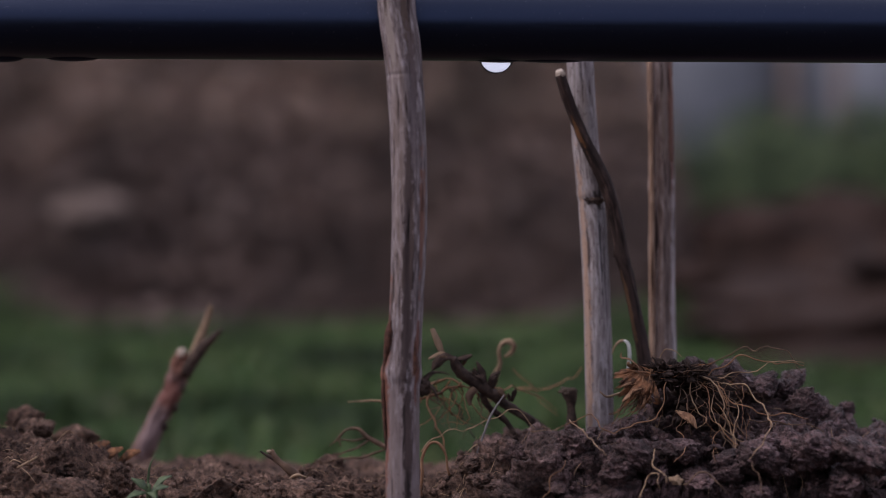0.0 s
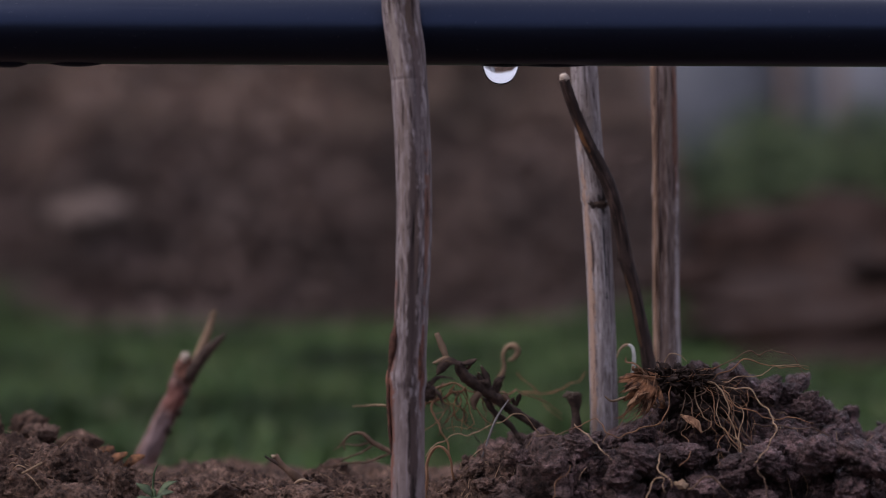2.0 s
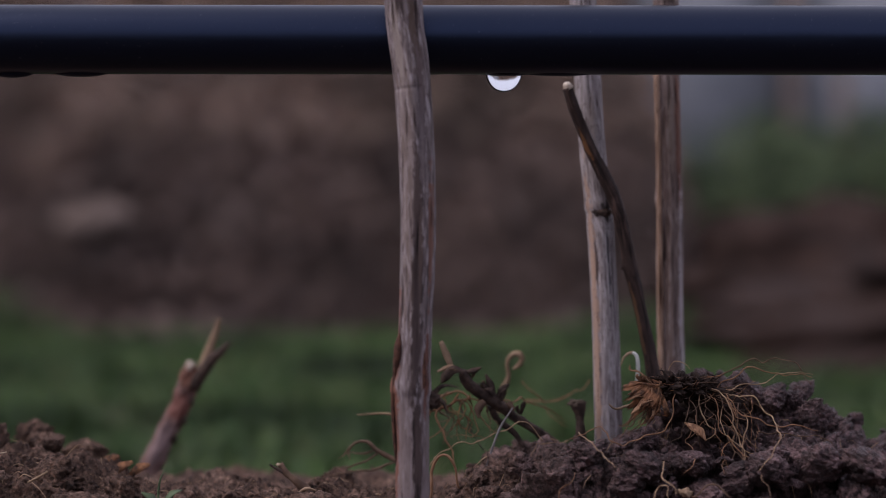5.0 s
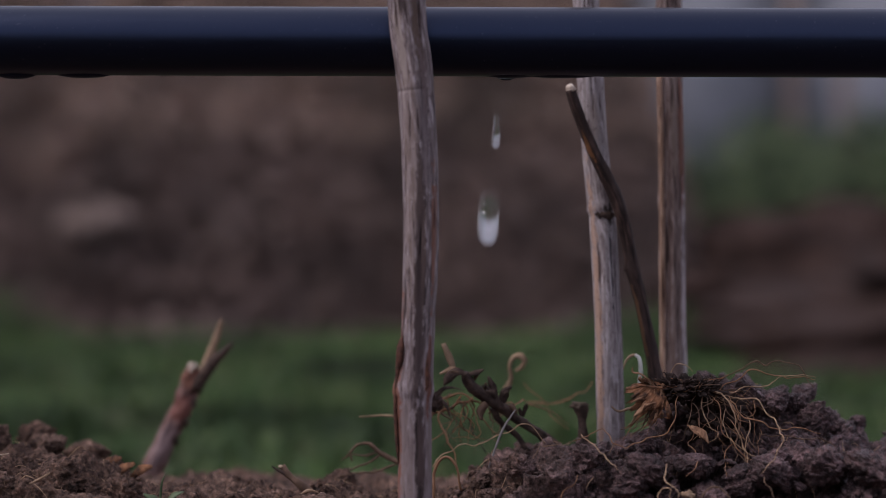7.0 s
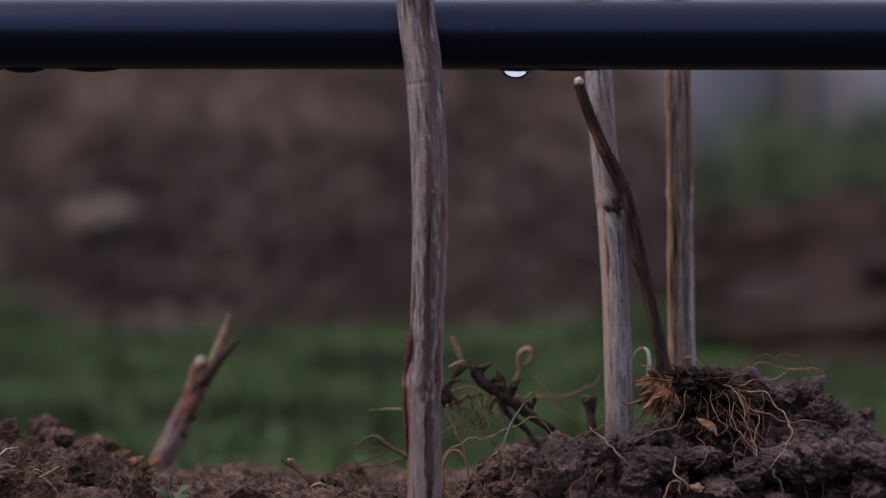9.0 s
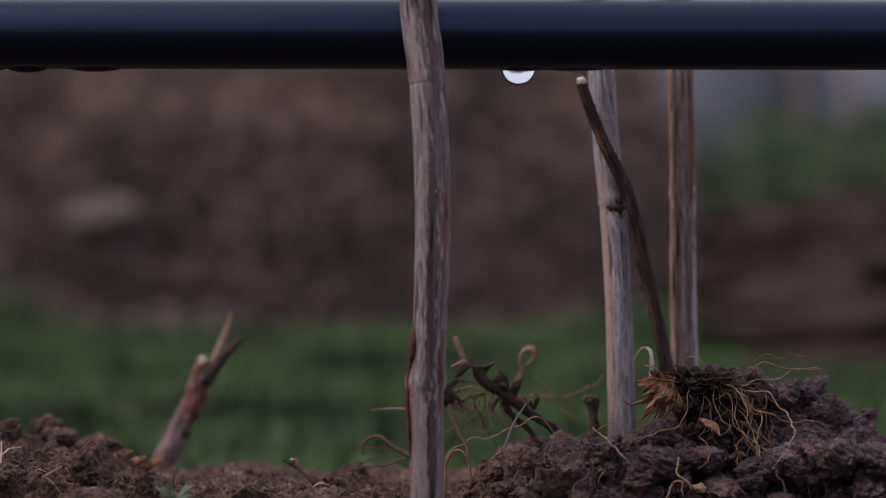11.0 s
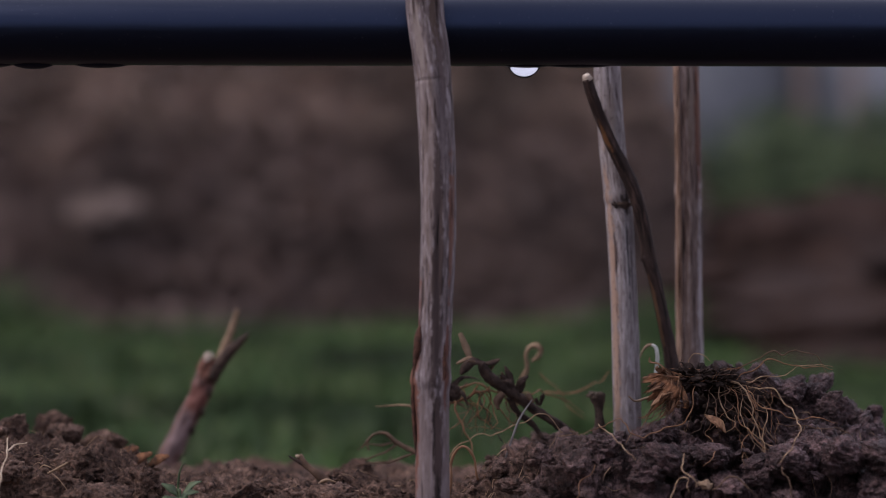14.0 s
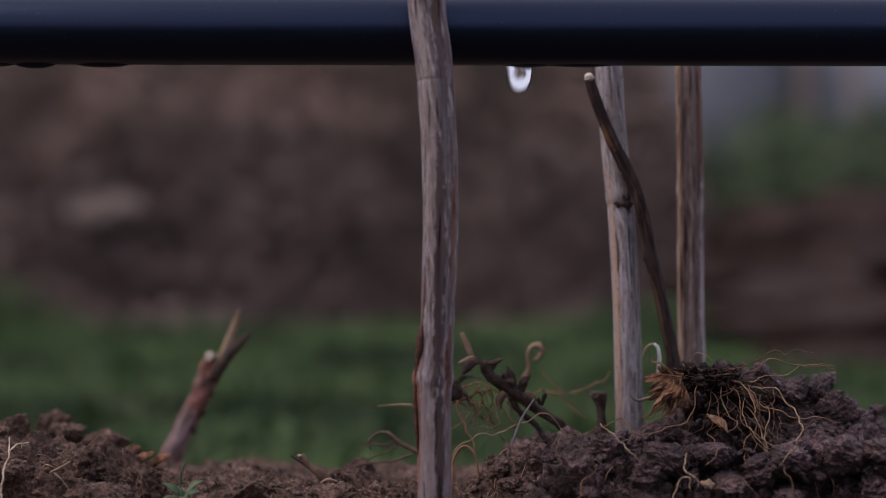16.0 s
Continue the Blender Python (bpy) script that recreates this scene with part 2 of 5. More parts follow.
STONE = plain_material("grey_stone", (0.12, 0.105, 0.105), (0.22, 0.195, 0.19), 160, 0.8)
TAN_STONE = plain_material("tan_stone", (0.115, 0.083, 0.07), (0.185, 0.138, 0.117), 30, 0.9)
GRASS = island_material("meadow_grass", (0.023, 0.048, 0.016), (0.038, 0.076, 0.023), (0.054, 0.096, 0.031), (0.100, 0.118, 0.056), rough=0.65, patchy=1.45, spread=3.6)
LITTER = island_material("dead_leaves_and_stalks", (0.118, 0.084, 0.074), (0.132, 0.094, 0.083), (0.146, 0.105, 0.092), (0.162, 0.118, 0.103), patchy=0.62, spread=5.5)
HAY = island_material("dry_grass", (0.20, 0.145, 0.119), (0.23, 0.167, 0.136), (0.255, 0.186, 0.151), (0.285, 0.21, 0.17), patchy=0.62, spread=5.5)
SHRUB = island_material("shrub_leaves", (0.048, 0.078, 0.040), (0.084, 0.120, 0.060), (0.13, 0.16, 0.095))
BANK = plain_material("bank_earth", (0.075, 0.052, 0.046), (0.18, 0.13, 0.11), 5, 0.95, 0.15, 0.5, 0.02)
HEAP = plain_material("heap_earth", (0.016, 0.0095, 0.0078), (0.05, 0.03, 0.024), 14, 0.95, 0.15, 0.5, 0.02)
# for the unseen hedge added behind the viewer to dim reflections
UNSEEN_HEDGE = plain_material("hedge", (0.02, 0.03, 0.014), (0.06, 0.08, 0.035), 4, 0.9, 0.15, 0.6, 0.03)
WALL = plain_material("grey_blue_sheeting", (0.145, 0.15, 0.166), (0.235, 0.24, 0.262), 0.9, 0.6, 0.3, 0.2, 0.01)
POST = plain_material("weathered_post", (0.13, 0.10, 0.09), (0.24, 0.19, 0.17), 6, 0.8)
PALE_PANEL = plain_material("pale_panel", (0.15, 0.15, 0.177), (0.22, 0.22, 0.256), 2, 0.6)
TEAL = plain_material("teal_tarpaulin", (0.03, 0.09, 0.10), (0.06, 0.15, 0.16), 3, 0.6)


def pipe_material():
    m, n, l, b = material("black_polyethylene", 0.3, 0.58)
    v = coords(n, l)
    dust = grain(n, l, v, 1500, 4, 0.5)
    drag = grain(n, l, coords(n, l, (60, 1600, 1600)), 1.0, 4)
    film = ramp(n, l, dust, (0.67, (0.003, 0.0035, 0.006)), (0.77, (0.05, 0.05, 0.054)))
    l.new(film, b.inputs["Base Color"])
    # the tint puts the sky's blue into the hose's sheen
    b.inputs["Specular Tint"].default_value = (0.42, 0.55, 1.0, 1)
    l.new(ramp(n, l, drag, (0.3, (0.28, 0.28, 0.28)), (0.7, (0.39, 0.39, 0.39))), b.inputs["Roughness"])
    relief(n, l, b, drag, 0.03, 0.0001)
    return m


def water_material():
    m, n, l, b = material("clear_water", 0.0, 0.5)
    b.inputs["Base Color"].default_value = (1, 1, 1, 1)
    b.inputs["Transmission Weight"].default_value = 1.0
    b.inputs["IOR"].default_value = 1.333
    return m


def ground_material():
    """Bare loam on the planting row, turf beyond it."""
    m, n, l, b = material("field_ground", 0.95, 0.15)
    geo, sep = n.new("ShaderNodeNewGeometry"), n.new("ShaderNodeSeparateXYZ")
    l.new(geo.outputs["Position"], sep.inputs[0])
    g = grain(n, l, geo.outputs["Position"], 6, 6)
    far = n.new("ShaderNodeMapRange")
    far.inputs["From Min"].default_value, far.inputs["From Max"].default_value = 0.24, 0.40
    l.new(sep.outputs["Y"], far.inputs["Value"])
    earth = ramp(n, l, grain(n, l, geo.outputs["Position"], 90, 6), (0.35, (0.035, 0.022, 0.018)), (0.65, (0.075, 0.048, 0.038)))
    turf = ramp(n, l, g, (0.35, (0.018, 0.034, 0.017)), (0.55, (0.036, 0.062, 0.029)), (0.72, (0.075, 0.095, 0.052)))
    worn = n.new("ShaderNodeMapRange")
    worn.inputs["From Min"].default_value, worn.inputs["From Max"].default_value = 2.1, 2.5
    l.new(sep.outputs["Y"], worn.inputs["Value"])
    verge = blend(n, l, worn.outputs[0], turf, ramp(n, l, g, (0.35, (0.026, 0.018, 0.014)), (0.65, (0.058, 0.04, 0.032))))
    turf = blend(n, l, ramp(n, l, worn.outputs[0], (0.0, (0, 0, 0)), (1.0, (1, 1, 1))), turf, verge)
    l.new(blend(n, l, far.outputs[0], earth, turf), b.inputs["Base Color"])
    relief(n, l, b, grain(n, l, geo.outputs["Position"], 300, 6), 0.6, 0.004)
    return m


PIPE, WATER, GROUND = pipe_material(), water_material(), ground_material()


# ---------------------------------------------------------------- mesh helpers (lengths in millimetres unless said)
def finish(name, bm, mat, parent=None, label="", smooth=True):
    me = bpy.data.meshes.new(name)
    bm.to_mesh(me)
    bm.free()
    me.materials.append(mat)
    if smooth:
        me.polygons.foreach_set("use_smooth", [True] * len(me.polygons))
    ob = new(name, me)
    ob.parent = parent
    if label:
        ob["label"] = label
    return ob


def part(name, bm, mat, parent, label=""):
    return finish(name, bm, mat, parent, label)


def soup(name, verts, faces, mat, parent=None, smooth=False):
    me = bpy.data.meshes.new(name)
    me.from_pydata(verts, [], faces)
    me.materials.append(mat)
    if smooth:
        me.polygons.foreach_set("use_smooth", [True] * len(me.polygons))
    ob = new(name, me)
    ob.parent = parent
    return ob


def glide(pts, steps):
    """A smooth line through the points, in metres."""
    p = [Vector(q) / 1000 for q in pts]
    p = [2 * p[0] - p[1], *p, 2 * p[-1] - p[-2]]
    out = []
    for i in range(1, len(p) - 2):
        a, b, c, d = p[i - 1:i + 3]
        for k in range(steps):
            t = k / steps
            out.append(0.5 * (2 * b + (c - a) * t + (2 * a - 5 * b + 4 * c - d) * t * t + (3 * b - a - 3 * c + d) * t ** 3))
    return out + [p[-2]]


def tube(bm, pts, radii, steps=6, seg=10, rough=0.0, ridge=0.0, flat=1.0, wobble=0.0, seed=0, swell=None):
    """A stalk along a line. radii in mm, spread evenly along it. rough: lumps, ridge: ribs along it (parts of the radius).
    Its UV map holds the way round (the seam at the rear, 0.5 before) and the length from its first end in metres."""
    line = glide(pts, steps)
    n = len(line)
    ref, rings, run, layer = Vector((0.13, -1, 0.21)), [], [0.0], bm.loops.layers.uv.verify()
    for a, b in zip(line, line[1:]):
        run.append(run[-1] + (b - a).length)
    for i, p in enumerate(line):
        if wobble:
            p = p + Vector((noise.noise(p * 190 + Vector((seed, 0, 0))), noise.noise(p * 190 + Vector((0, seed + 9, 0))),
                            noise.noise(p * 190 + Vector((0, 0, seed + 5))))) * wobble / 1000
            p = p + Vector((noise.noise(p * 520 + Vector((seed, 3, 0))), 0, noise.noise(p * 520 + Vector((4, 0, seed))))) * wobble * 0.22 / 1000
        d = (line[min(i + 1, n - 1)] - line[max(i - 1, 0)]).normalized()
        u = d.cross(ref).normalized()
        w = d.cross(u)
        r = float(np.interp(i / (n - 1), np.linspace(0, 1, len(radii)), radii)) / 1000
        ring = []
        for k in range(seg):
            a = 2 * math.pi * k / seg
            q = (u * math.cos(a) + w * math.sin(a) * flat)
            s = 1.0
            if rough:
                s += rough * noise.fractal((p + q * r) * 260 + Vector((seed, seed, 0)), 0.8, 2, 4)
            if ridge:
                s += ridge * noise.noise(Vector((math.cos(a) * 2.6 + seed, math.sin(a) * 2.6, p.z * 22)))
                s -= ridge * 1.3 * max(0, noise.noise(Vector((math.cos(a) * 4.4, math.sin(a) * 4.4 + seed, p.z * 38))) - 0.2)
                s += ridge * 0.45 * noise.fractal(Vector((math.cos(a) * 7 + seed, math.sin(a) * 7, p.z * 110)), 0.7, 2.1, 4)
            if swell:
                s += swell(i / (n - 1), a)
            ring.append(bm.verts.new(p + q * r * s))
        rings.append(ring)
    back = seg // 4
    for i, (a, b) in enumerate(zip(rings, rings[1:])):
        for k in range(seg):
            fc = bm.faces.new((a[k], a[(k + 1) % seg], b[(k + 1) % seg], b[k]))
            j = (k - back) % seg
            for loop, u, v in zip(fc.loops, (j, j + 1, j + 1, j), (i, i, i + 1, i + 1)):
                loop[layer].uv = (1 - u / seg, run[v])
    bm.faces.new(rings[0])
    bm.faces.new(rings[-1][::-1])
    bmesh.ops.recalc_face_normals(bm, faces=bm.faces[:])
    return bm


def lathe(bm, profile, seg=40, tilt=None):
    """A body of revolution from (height, radius) pairs in mm; ends closed by points."""
    rings = []
    for h, r in profile:
        if r == 0:
            rings.append([bm.verts.new((0, 0, h / 1000))])
        else:
            rings.append([bm.verts.new((r / 1000 * math.cos(2 * math.pi * k / seg), r / 1000 * math.sin(2 * math.pi * k / seg), h / 1000)) for k in range(seg)])
    for a, b in zip(rings, rings[1:]):
        for k in range(seg):
            j = (k + 1) % seg
            bm.faces.new([a[0], b[j], b[k]] if len(a) == 1 else [a[k], a[j], b[0]] if len(b) == 1 else [a[k], a[j], b[j], b[k]])
    bmesh.ops.recalc_face_normals(bm, faces=bm.faces[:])
    return bm


def lump(bm, centre, size, rough=0.35, sub=3, seed=0, freq=1.0, metres=False, cracks=0.0):
    """A ragged rounded body; size is its three half-widths."""
    k = 1.0 if metres else 0.001
    made = bmesh.ops.create_icosphere(bm, subdivisions=sub, radius=1.0)["verts"]
    for v in made:
        p = v.co.copy()
        s = 1 + rough * noise.fractal(p * 1.3 * freq + Vector((seed * 7.1, seed * 3.3, 0)), 0.8, 2.1, 5)
        if cracks:
            d = noise.voronoi(p * 1.7 + Vector((seed, 0, seed * 2.0)))[0]
            e = noise.voronoi(p * 4.6 + Vector((0, seed, 0)))[0]
            s += cracks * 1.1 * (min(1.0, (d[1] - d[0]) * 3.4) - 0.8) + cracks * 0.4 * (min(1.0, (e[1] - e[0]) * 3.0) - 0.7) + cracks * 0.9 * noise.fractal(p * 6 + Vector((seed, 0, 0)), 0.5, 2.1, 5)
        v.co = Vector((p.x * size[0], p.y * size[1], p.z * size[2])) * s * k + Vector(centre) * k
    return bm


def blade(bm, pts, widths, turn=(0, -1, 0), fold=0.25, thick=0.12, steps=5):
    """A thin leaf with a folded midrib and real thickness. widths in mm."""
    line = glide(pts, steps)
    n, rows = len(line), []
    for i, p in enumerate(line):
        d = (line[min(i + 1, n - 1)] - line[max(i - 1, 0)]).normalized()
        side = d.cross(Vector(turn)).normalized()
        up = side.cross(d)
        w = float(np.interp(i / (n - 1), np.linspace(0, 1, len(widths)), widths)) / 2000
        t = thick / 1000
        rows.append([bm.verts.new(p + side * w + up * w * fold), bm.verts.new(p + up * t), bm.verts.new(p - side * w + up * w * fold), bm.verts.new(p - up * t)])
    for a, b in zip(rows, rows[1:]):
        for k in range(4):
            bm.faces.new((a[k], a[(k + 1) % 4], b[(k + 1) % 4], b[k]))
    bm.faces.new(rows[0])
    bm.faces.new(rows[-1][::-1])
    bmesh.ops.recalc_face_normals(bm, faces=bm.faces[:])
    return bm


def sheath(bm, neck, rim, bulge, pleat=0.7, seed=0, nu=16, nv=44, thick=0.22):
    """A torn papery husk, fanning in pleats from a short neck line to a ragged rim."""
    a, b = glide(neck, nv), glide(rim, nv)
    layers = []
    for side in (0, 1):
        rows = []
        for i in range(nu + 1):
            row = []
            for j in range(nv + 1):
                v = j / nv
                p, q = a[round(v * (len(a) - 1))], b[round(v * (len(b) - 1))]
                reach = 0.86 + 0.42 * noise.noise(Vector((v * 8.0, seed, 0))) + 0.22 * noise.noise(Vector((v * 27, seed, 4)))
                u = i / nu
                w = u * min(1.12, reach)
                c = p.lerp(q, w)
                fold = pleat * (0.25 + u) * (noise.noise(Vector((v * 11 + 0.4 * u, u * 1.2, seed + 2))) + 0.55 * noise.noise(Vector((v * 30, u * 2.5, seed + 5))))
                c += Vector((0.35 * fold, -bulge * math.sin(w * 2.7) + fold + side * thick, 0.25 * fold)) / 1000
                row.append(bm.verts.new(c))
            rows.append(row)
        layers.append(rows)
    front, rear = layers
    for i in range(nu):
        for j in range(nv):
            bm.faces.new((front[i][j], front[i][j + 1], front[i + 1][j + 1], front[i + 1][j]))
            bm.faces.new((rear[i][j + 1], rear[i][j], rear[i + 1][j], rear[i + 1][j + 1]))
    for j in range(nv):
        for i in (0, nu):
            bm.faces.new((front[i][j], front[i][j + 1], rear[i][j + 1], rear[i][j]))
    for i in range(nu):
        for j in (0, nv):
            bm.faces.new((front[i][j], front[i + 1][j], rear[i + 1][j], rear[i][j]))
    bmesh.ops.recalc_face_normals(bm, faces=bm.faces[:])
    return bm


def thing(name, label, category, group="", at=(0, 0, 0)):
    ob = new(name)
    ob.location = at
    ob.empty_display_size = 0.01
    return tagged(ob, label, category, group)


# ---------------------------------------------------------------- the ground
def smooth(t):
    t = np.clip(t, 0, 1)
    return t * t * (3 - 2 * t)


def bed_height(x, y):
    """Height of the planting row before its clods, in mm: a low crumbly ridge and, past the drip, a taller wet mound."""
    crest = np.interp(x, (-170, -135, -118, -108, -98, -88, -79, -71, -62, -48, -36, -25, -13, -4, 0.5, 4, 9, 14, 24, 40, 47, 54, 64, 75, 83, 92, 98, 103, 109, 126, 170),
                      (12, 10.5, 8.8, 7.2, 5.2, 1.6, -1.2, -1.9, -1.6, -2, -2.8, -2.8, -4.5, -6, -1.5, 2.5, 6.5, 8.6, 8.2, 8, 11, 19, 21.4, 22.4, 21, 18.2, 14.6, 10.6, 6.4, 0, -3))
    ledge = np.interp(x, (-170, -108, -90, -75, -62, -50, -36, -20, -8, 0, 8, 20, 50, 80, 95, 115, 140),
                      (5, 2.5, 0, -3.5, -6, -5, -5, -7, -10, -9, -2, 5, 8, 8, 4, -3, -8))
    ridge = np.interp(x, (-100, -50, 0, 30, 50, 100), (25, 20, 18, 20, 28, 38))
    z = ledge + (crest - ledge) * smooth((y - 5) / (ridge - 5))
    z = np.where(y < 0, np.maximum(ledge + np.where(x > 15, 3.0, 1.6) * y, -13 + 0.02 * y), z)
    rear = -6 - 7 * smooth((y - 60) / 70)
    z = z - 9.0 * np.exp(-((x - 54.5) / 5.5) ** 2 - ((y - 14) / 6.5) ** 2) - 5.0 * np.exp(-((x - 66) / 3.5) ** 2 - ((y - 12) / 5) ** 2)
    return z + (rear - z) * smooth((y - ridge - 8) / 34)


def crumble(p):
    """How far the loam stands out at a place, in mm: crumbly and rounded where dry; broken slabs with undercut edges where damp."""
    wet = float(smooth((p.x + 0.006 + 0.006 * noise.noise(p * 60)) / 0.014))
    warp = Vector((noise.noise(p * 60), noise.noise(p * 60 + Vector((7, 0, 0))), noise.noise(p * 60 + Vector((0, 5, 0))))) * 0.006
    h = 0.0
    if wet < 1:
        big = noise.voronoi((p + warp) * 42 + Vector((1, 4, 2)))[0]
        dry = 3.6 * min(1.0, (big[1] - big[0]) * 1.3) - 2.0 + 3.0 * noise.fractal(p * 55, 0.9, 2.1, 3)
        dry += 1.6 * noise.fractal(p * 190, 0.7, 2.1, 4) + 1.2 * noise.fractal(Vector((p.x * 420, p.y * 420, p.z * 900)), 0.4, 2.1, 4)
        pit = noise.noise(p * 130 + Vector((4, 4, 0)))
        dry -= 2.4 * max(0.0, pit - 0.25)
        h += dry * (1 - wet)
    if wet > 0:
        q = p + warp
        near, site = noise.voronoi(Vector((q.x * 62, q.y * 62, q.z * 118)))
        small, spot = noise.voronoi(Vector((q.x * 170, q.y * 170, q.z * 290)) + Vector((3, 1, 2)))
        slab = 3.4 * (noise.cell(site[0] * 37.0) - 0.5) - 2.6 * max(0.0, 1 - (near[1] - near[0]) / 0.12)
        chip = 1.1 * (noise.cell(spot[0] * 53.0) - 0.5) - 1.0 * max(0.0, 1 - (small[1] - small[0]) / 0.14)
        rise = p.z * 1000 / 8.0 + 1.1 * noise.noise(Vector((p.x * 24, p.y * 24, 3))) + 0.4 * noise.noise(p * 110)
        f = rise - math.floor(rise)
        shelf = (f / 0.8 if f < 0.8 else (1 - f) / 0.2) * (1.2 + 3.2 * max(0.0, 0.5 + noise.noise(Vector((p.x * 40, p.y * 40, math.floor(rise) * 3.7)))))
        rough = 1.7 * noise.fractal(p * 140, 0.8, 2.1, 3) + 0.95 * noise.fractal(Vector((p.x * 400, p.y * 400, p.z * 520)), 0.6, 2.1, 4)
        h += (slab + chip + shelf - 1.6 + rough) * wet
    return h


def soil_bed():
    xs = np.concatenate([np.arange(-160, -118, 1.5), np.arange(-118, 116, 0.4), np.arange(116, 160.1, 1.5)])
    ys = np.concatenate([np.arange(-70, -24, 2.0), np.arange(-24, 44, 0.4), np.arange(44, 150.1, 1.5)])
    gx, gy = np.meshgrid(xs, ys)
    z = bed_height(gx, gy)
    dy, dx = np.gradient(z, ys, xs)
    nrm = np.stack([-dx, -dy, np.ones_like(z)], -1)
    nrm /= np.linalg.norm(nrm, axis=-1, keepdims=True)
    fade = (smooth((gx + 160) / 15) * smooth((160 - gx) / 15) * smooth((gy + 70) / 20) * smooth((150 - gy) / 20)).ravel()
    p = np.stack([gx, gy, z], -1).reshape(-1, 3) / 1000
    nrm = nrm.reshape(-1, 3)
    d = np.array([crumble(Vector(q)) for q in p]) / 1000
    p = p + nrm * (d * fade)[:, None]
    p[:, 2] -= 0.012 * (1 - fade)
    w, h = len(xs), len(ys)
    i = (np.arange(h - 1)[:, None] * w + np.arange(w - 1)).ravel()
    me = bpy.data.meshes.new("soil_bed")
    me.from_pydata(p, [], np.stack([i, i + 1, i + 1 + w, i + w], 1))
    me.materials.append(SOIL)
    me.polygons.foreach_set("use_smooth", [True] * len(me.polygons))
    return tagged(new("soil_bed", me), "crumbly brown soil heaped into a mound, damp under the hose", "soil", kind="structure")


def field():
    def axis(near, far, step):
        a, out = near, [0.0]
        x = step
        while x < far:
            out.append(x)
            x = x * 1.22 + step
        return out + [far]
    xs = axis(0, 400, 0.05)
    xs = [-x for x in xs[:0:-1]] + xs
    ys = [-300, -60, -12, -4, -1.6, -0.9, -0.6, -0.3, -0.1, 0.0, 0.08, 0.13, 0.16, 0.19, 0.22, 0.25, 0.28, 0.31, 0.36] + [0.36 + y for y in axis(0, 600, 0.08)[1:]]
    v = []
    for y in ys:
        for x in xs:
            hump = smooth((y + 1.2) / 0.5) * (1 - smooth((y - 0.135) / 0.19))
            z = -0.070 + 0.052 * float(hump) + 0.006 * noise.noise(Vector((x * 4, y * 4, 0)))
            v.append((x, y, z))
    w = len(xs)
    f = [(j * w + i, j * w + i + 1, (j + 1) * w + i + 1, (j + 1) * w + i) for j in range(len(ys) - 1) for i in range(w - 1)]
    return tagged(soup("ground", v, f, GROUND, smooth=True), "flat field with green turf beyond the bare row", "ground", kind="structure")


BED, FIELD = soil_bed(), field()


def surface(x, y):
    """A place on the soil, in mm."""
    z = float(bed_height(np.float64(x), np.float64(y)))
    return z + crumble(Vector((x, y, z)) / 1000)


# ---------------------------------------------------------------- far things
def earth_bank():
    """A steep bank of bare earth and dead growth behind the turf."""
    v, f, nx, nz = [], [], 150, 34
    for j in range(nz + 1):
        for i in range(nx + 1):
            x = -4.2 + 4.75 * i / nx
            t = j / nz
            top = 0.77 + 0.06 * noise.noise(Vector((x * 1.7, 3, 0))) - 0.24 * math.exp(-((x + 0.80) / 0.10) ** 2)
            top = -0.1 + (top + 0.1) * float(smooth((0.60 - x) / 0.30))
            s = min(1.0, t / 0.8)
            z = -0.12 + (top + 0.12) * (s if t <= 0.8 else 1.0)
            y = 2.82 + 0.70 * s ** 1.6 + (max(0, t - 0.8) * 8) + 0.035 * noise.fractal(Vector((x * 1.8, z * 2.4, 1)), 0.9, 2.1, 2)
            v.append((x, y + 0.02 * noise.fractal(Vector((x * 9, z * 9, 5)), 0.8, 2, 3), z))
    w = nx + 1
    f = [(j * w + i, j * w + i + 1, (j + 1) * w + i + 1, (j + 1) * w + i) for j in range(nz) for i in range(nx)]
    ob = soup("earth_bank", v, f, BANK, smooth=True)
    return tagged(ob, "tall brown bank of bare earth and dead growth", "bank", kind="structure")


def scraps(rng, n, place, length, width, up):
    """Loose leaves and stalks: many small bent slips with two faces of their own tone each."""
    v, f = [], []
    for _ in range(n):
        p = Vector(place())
        d = Vector((rng.uniform(-1, 1), rng.uniform(-1, 1), rng.uniform(*up))).normalized()
        s = d.cross(Vector((rng.uniform(-1, 1), rng.uniform(-1, 1), rng.uniform(-1, 1)))).normalized() * rng.uniform(*width) / 2
        L = rng.uniform(*length)
        m = p + d * L * 0.55
        e = p + (d + Vector((rng.uniform(-0.5, 0.5), rng.uniform(-0.5, 0.5), -0.35))).normalized() * L
        k = len(v)
        v += [p - s * 0.6, p + s * 0.6, m + s, m - s, e]
        f += [(k, k + 1, k + 2, k + 3), (k + 3, k + 2, k + 4)]
    return v, f


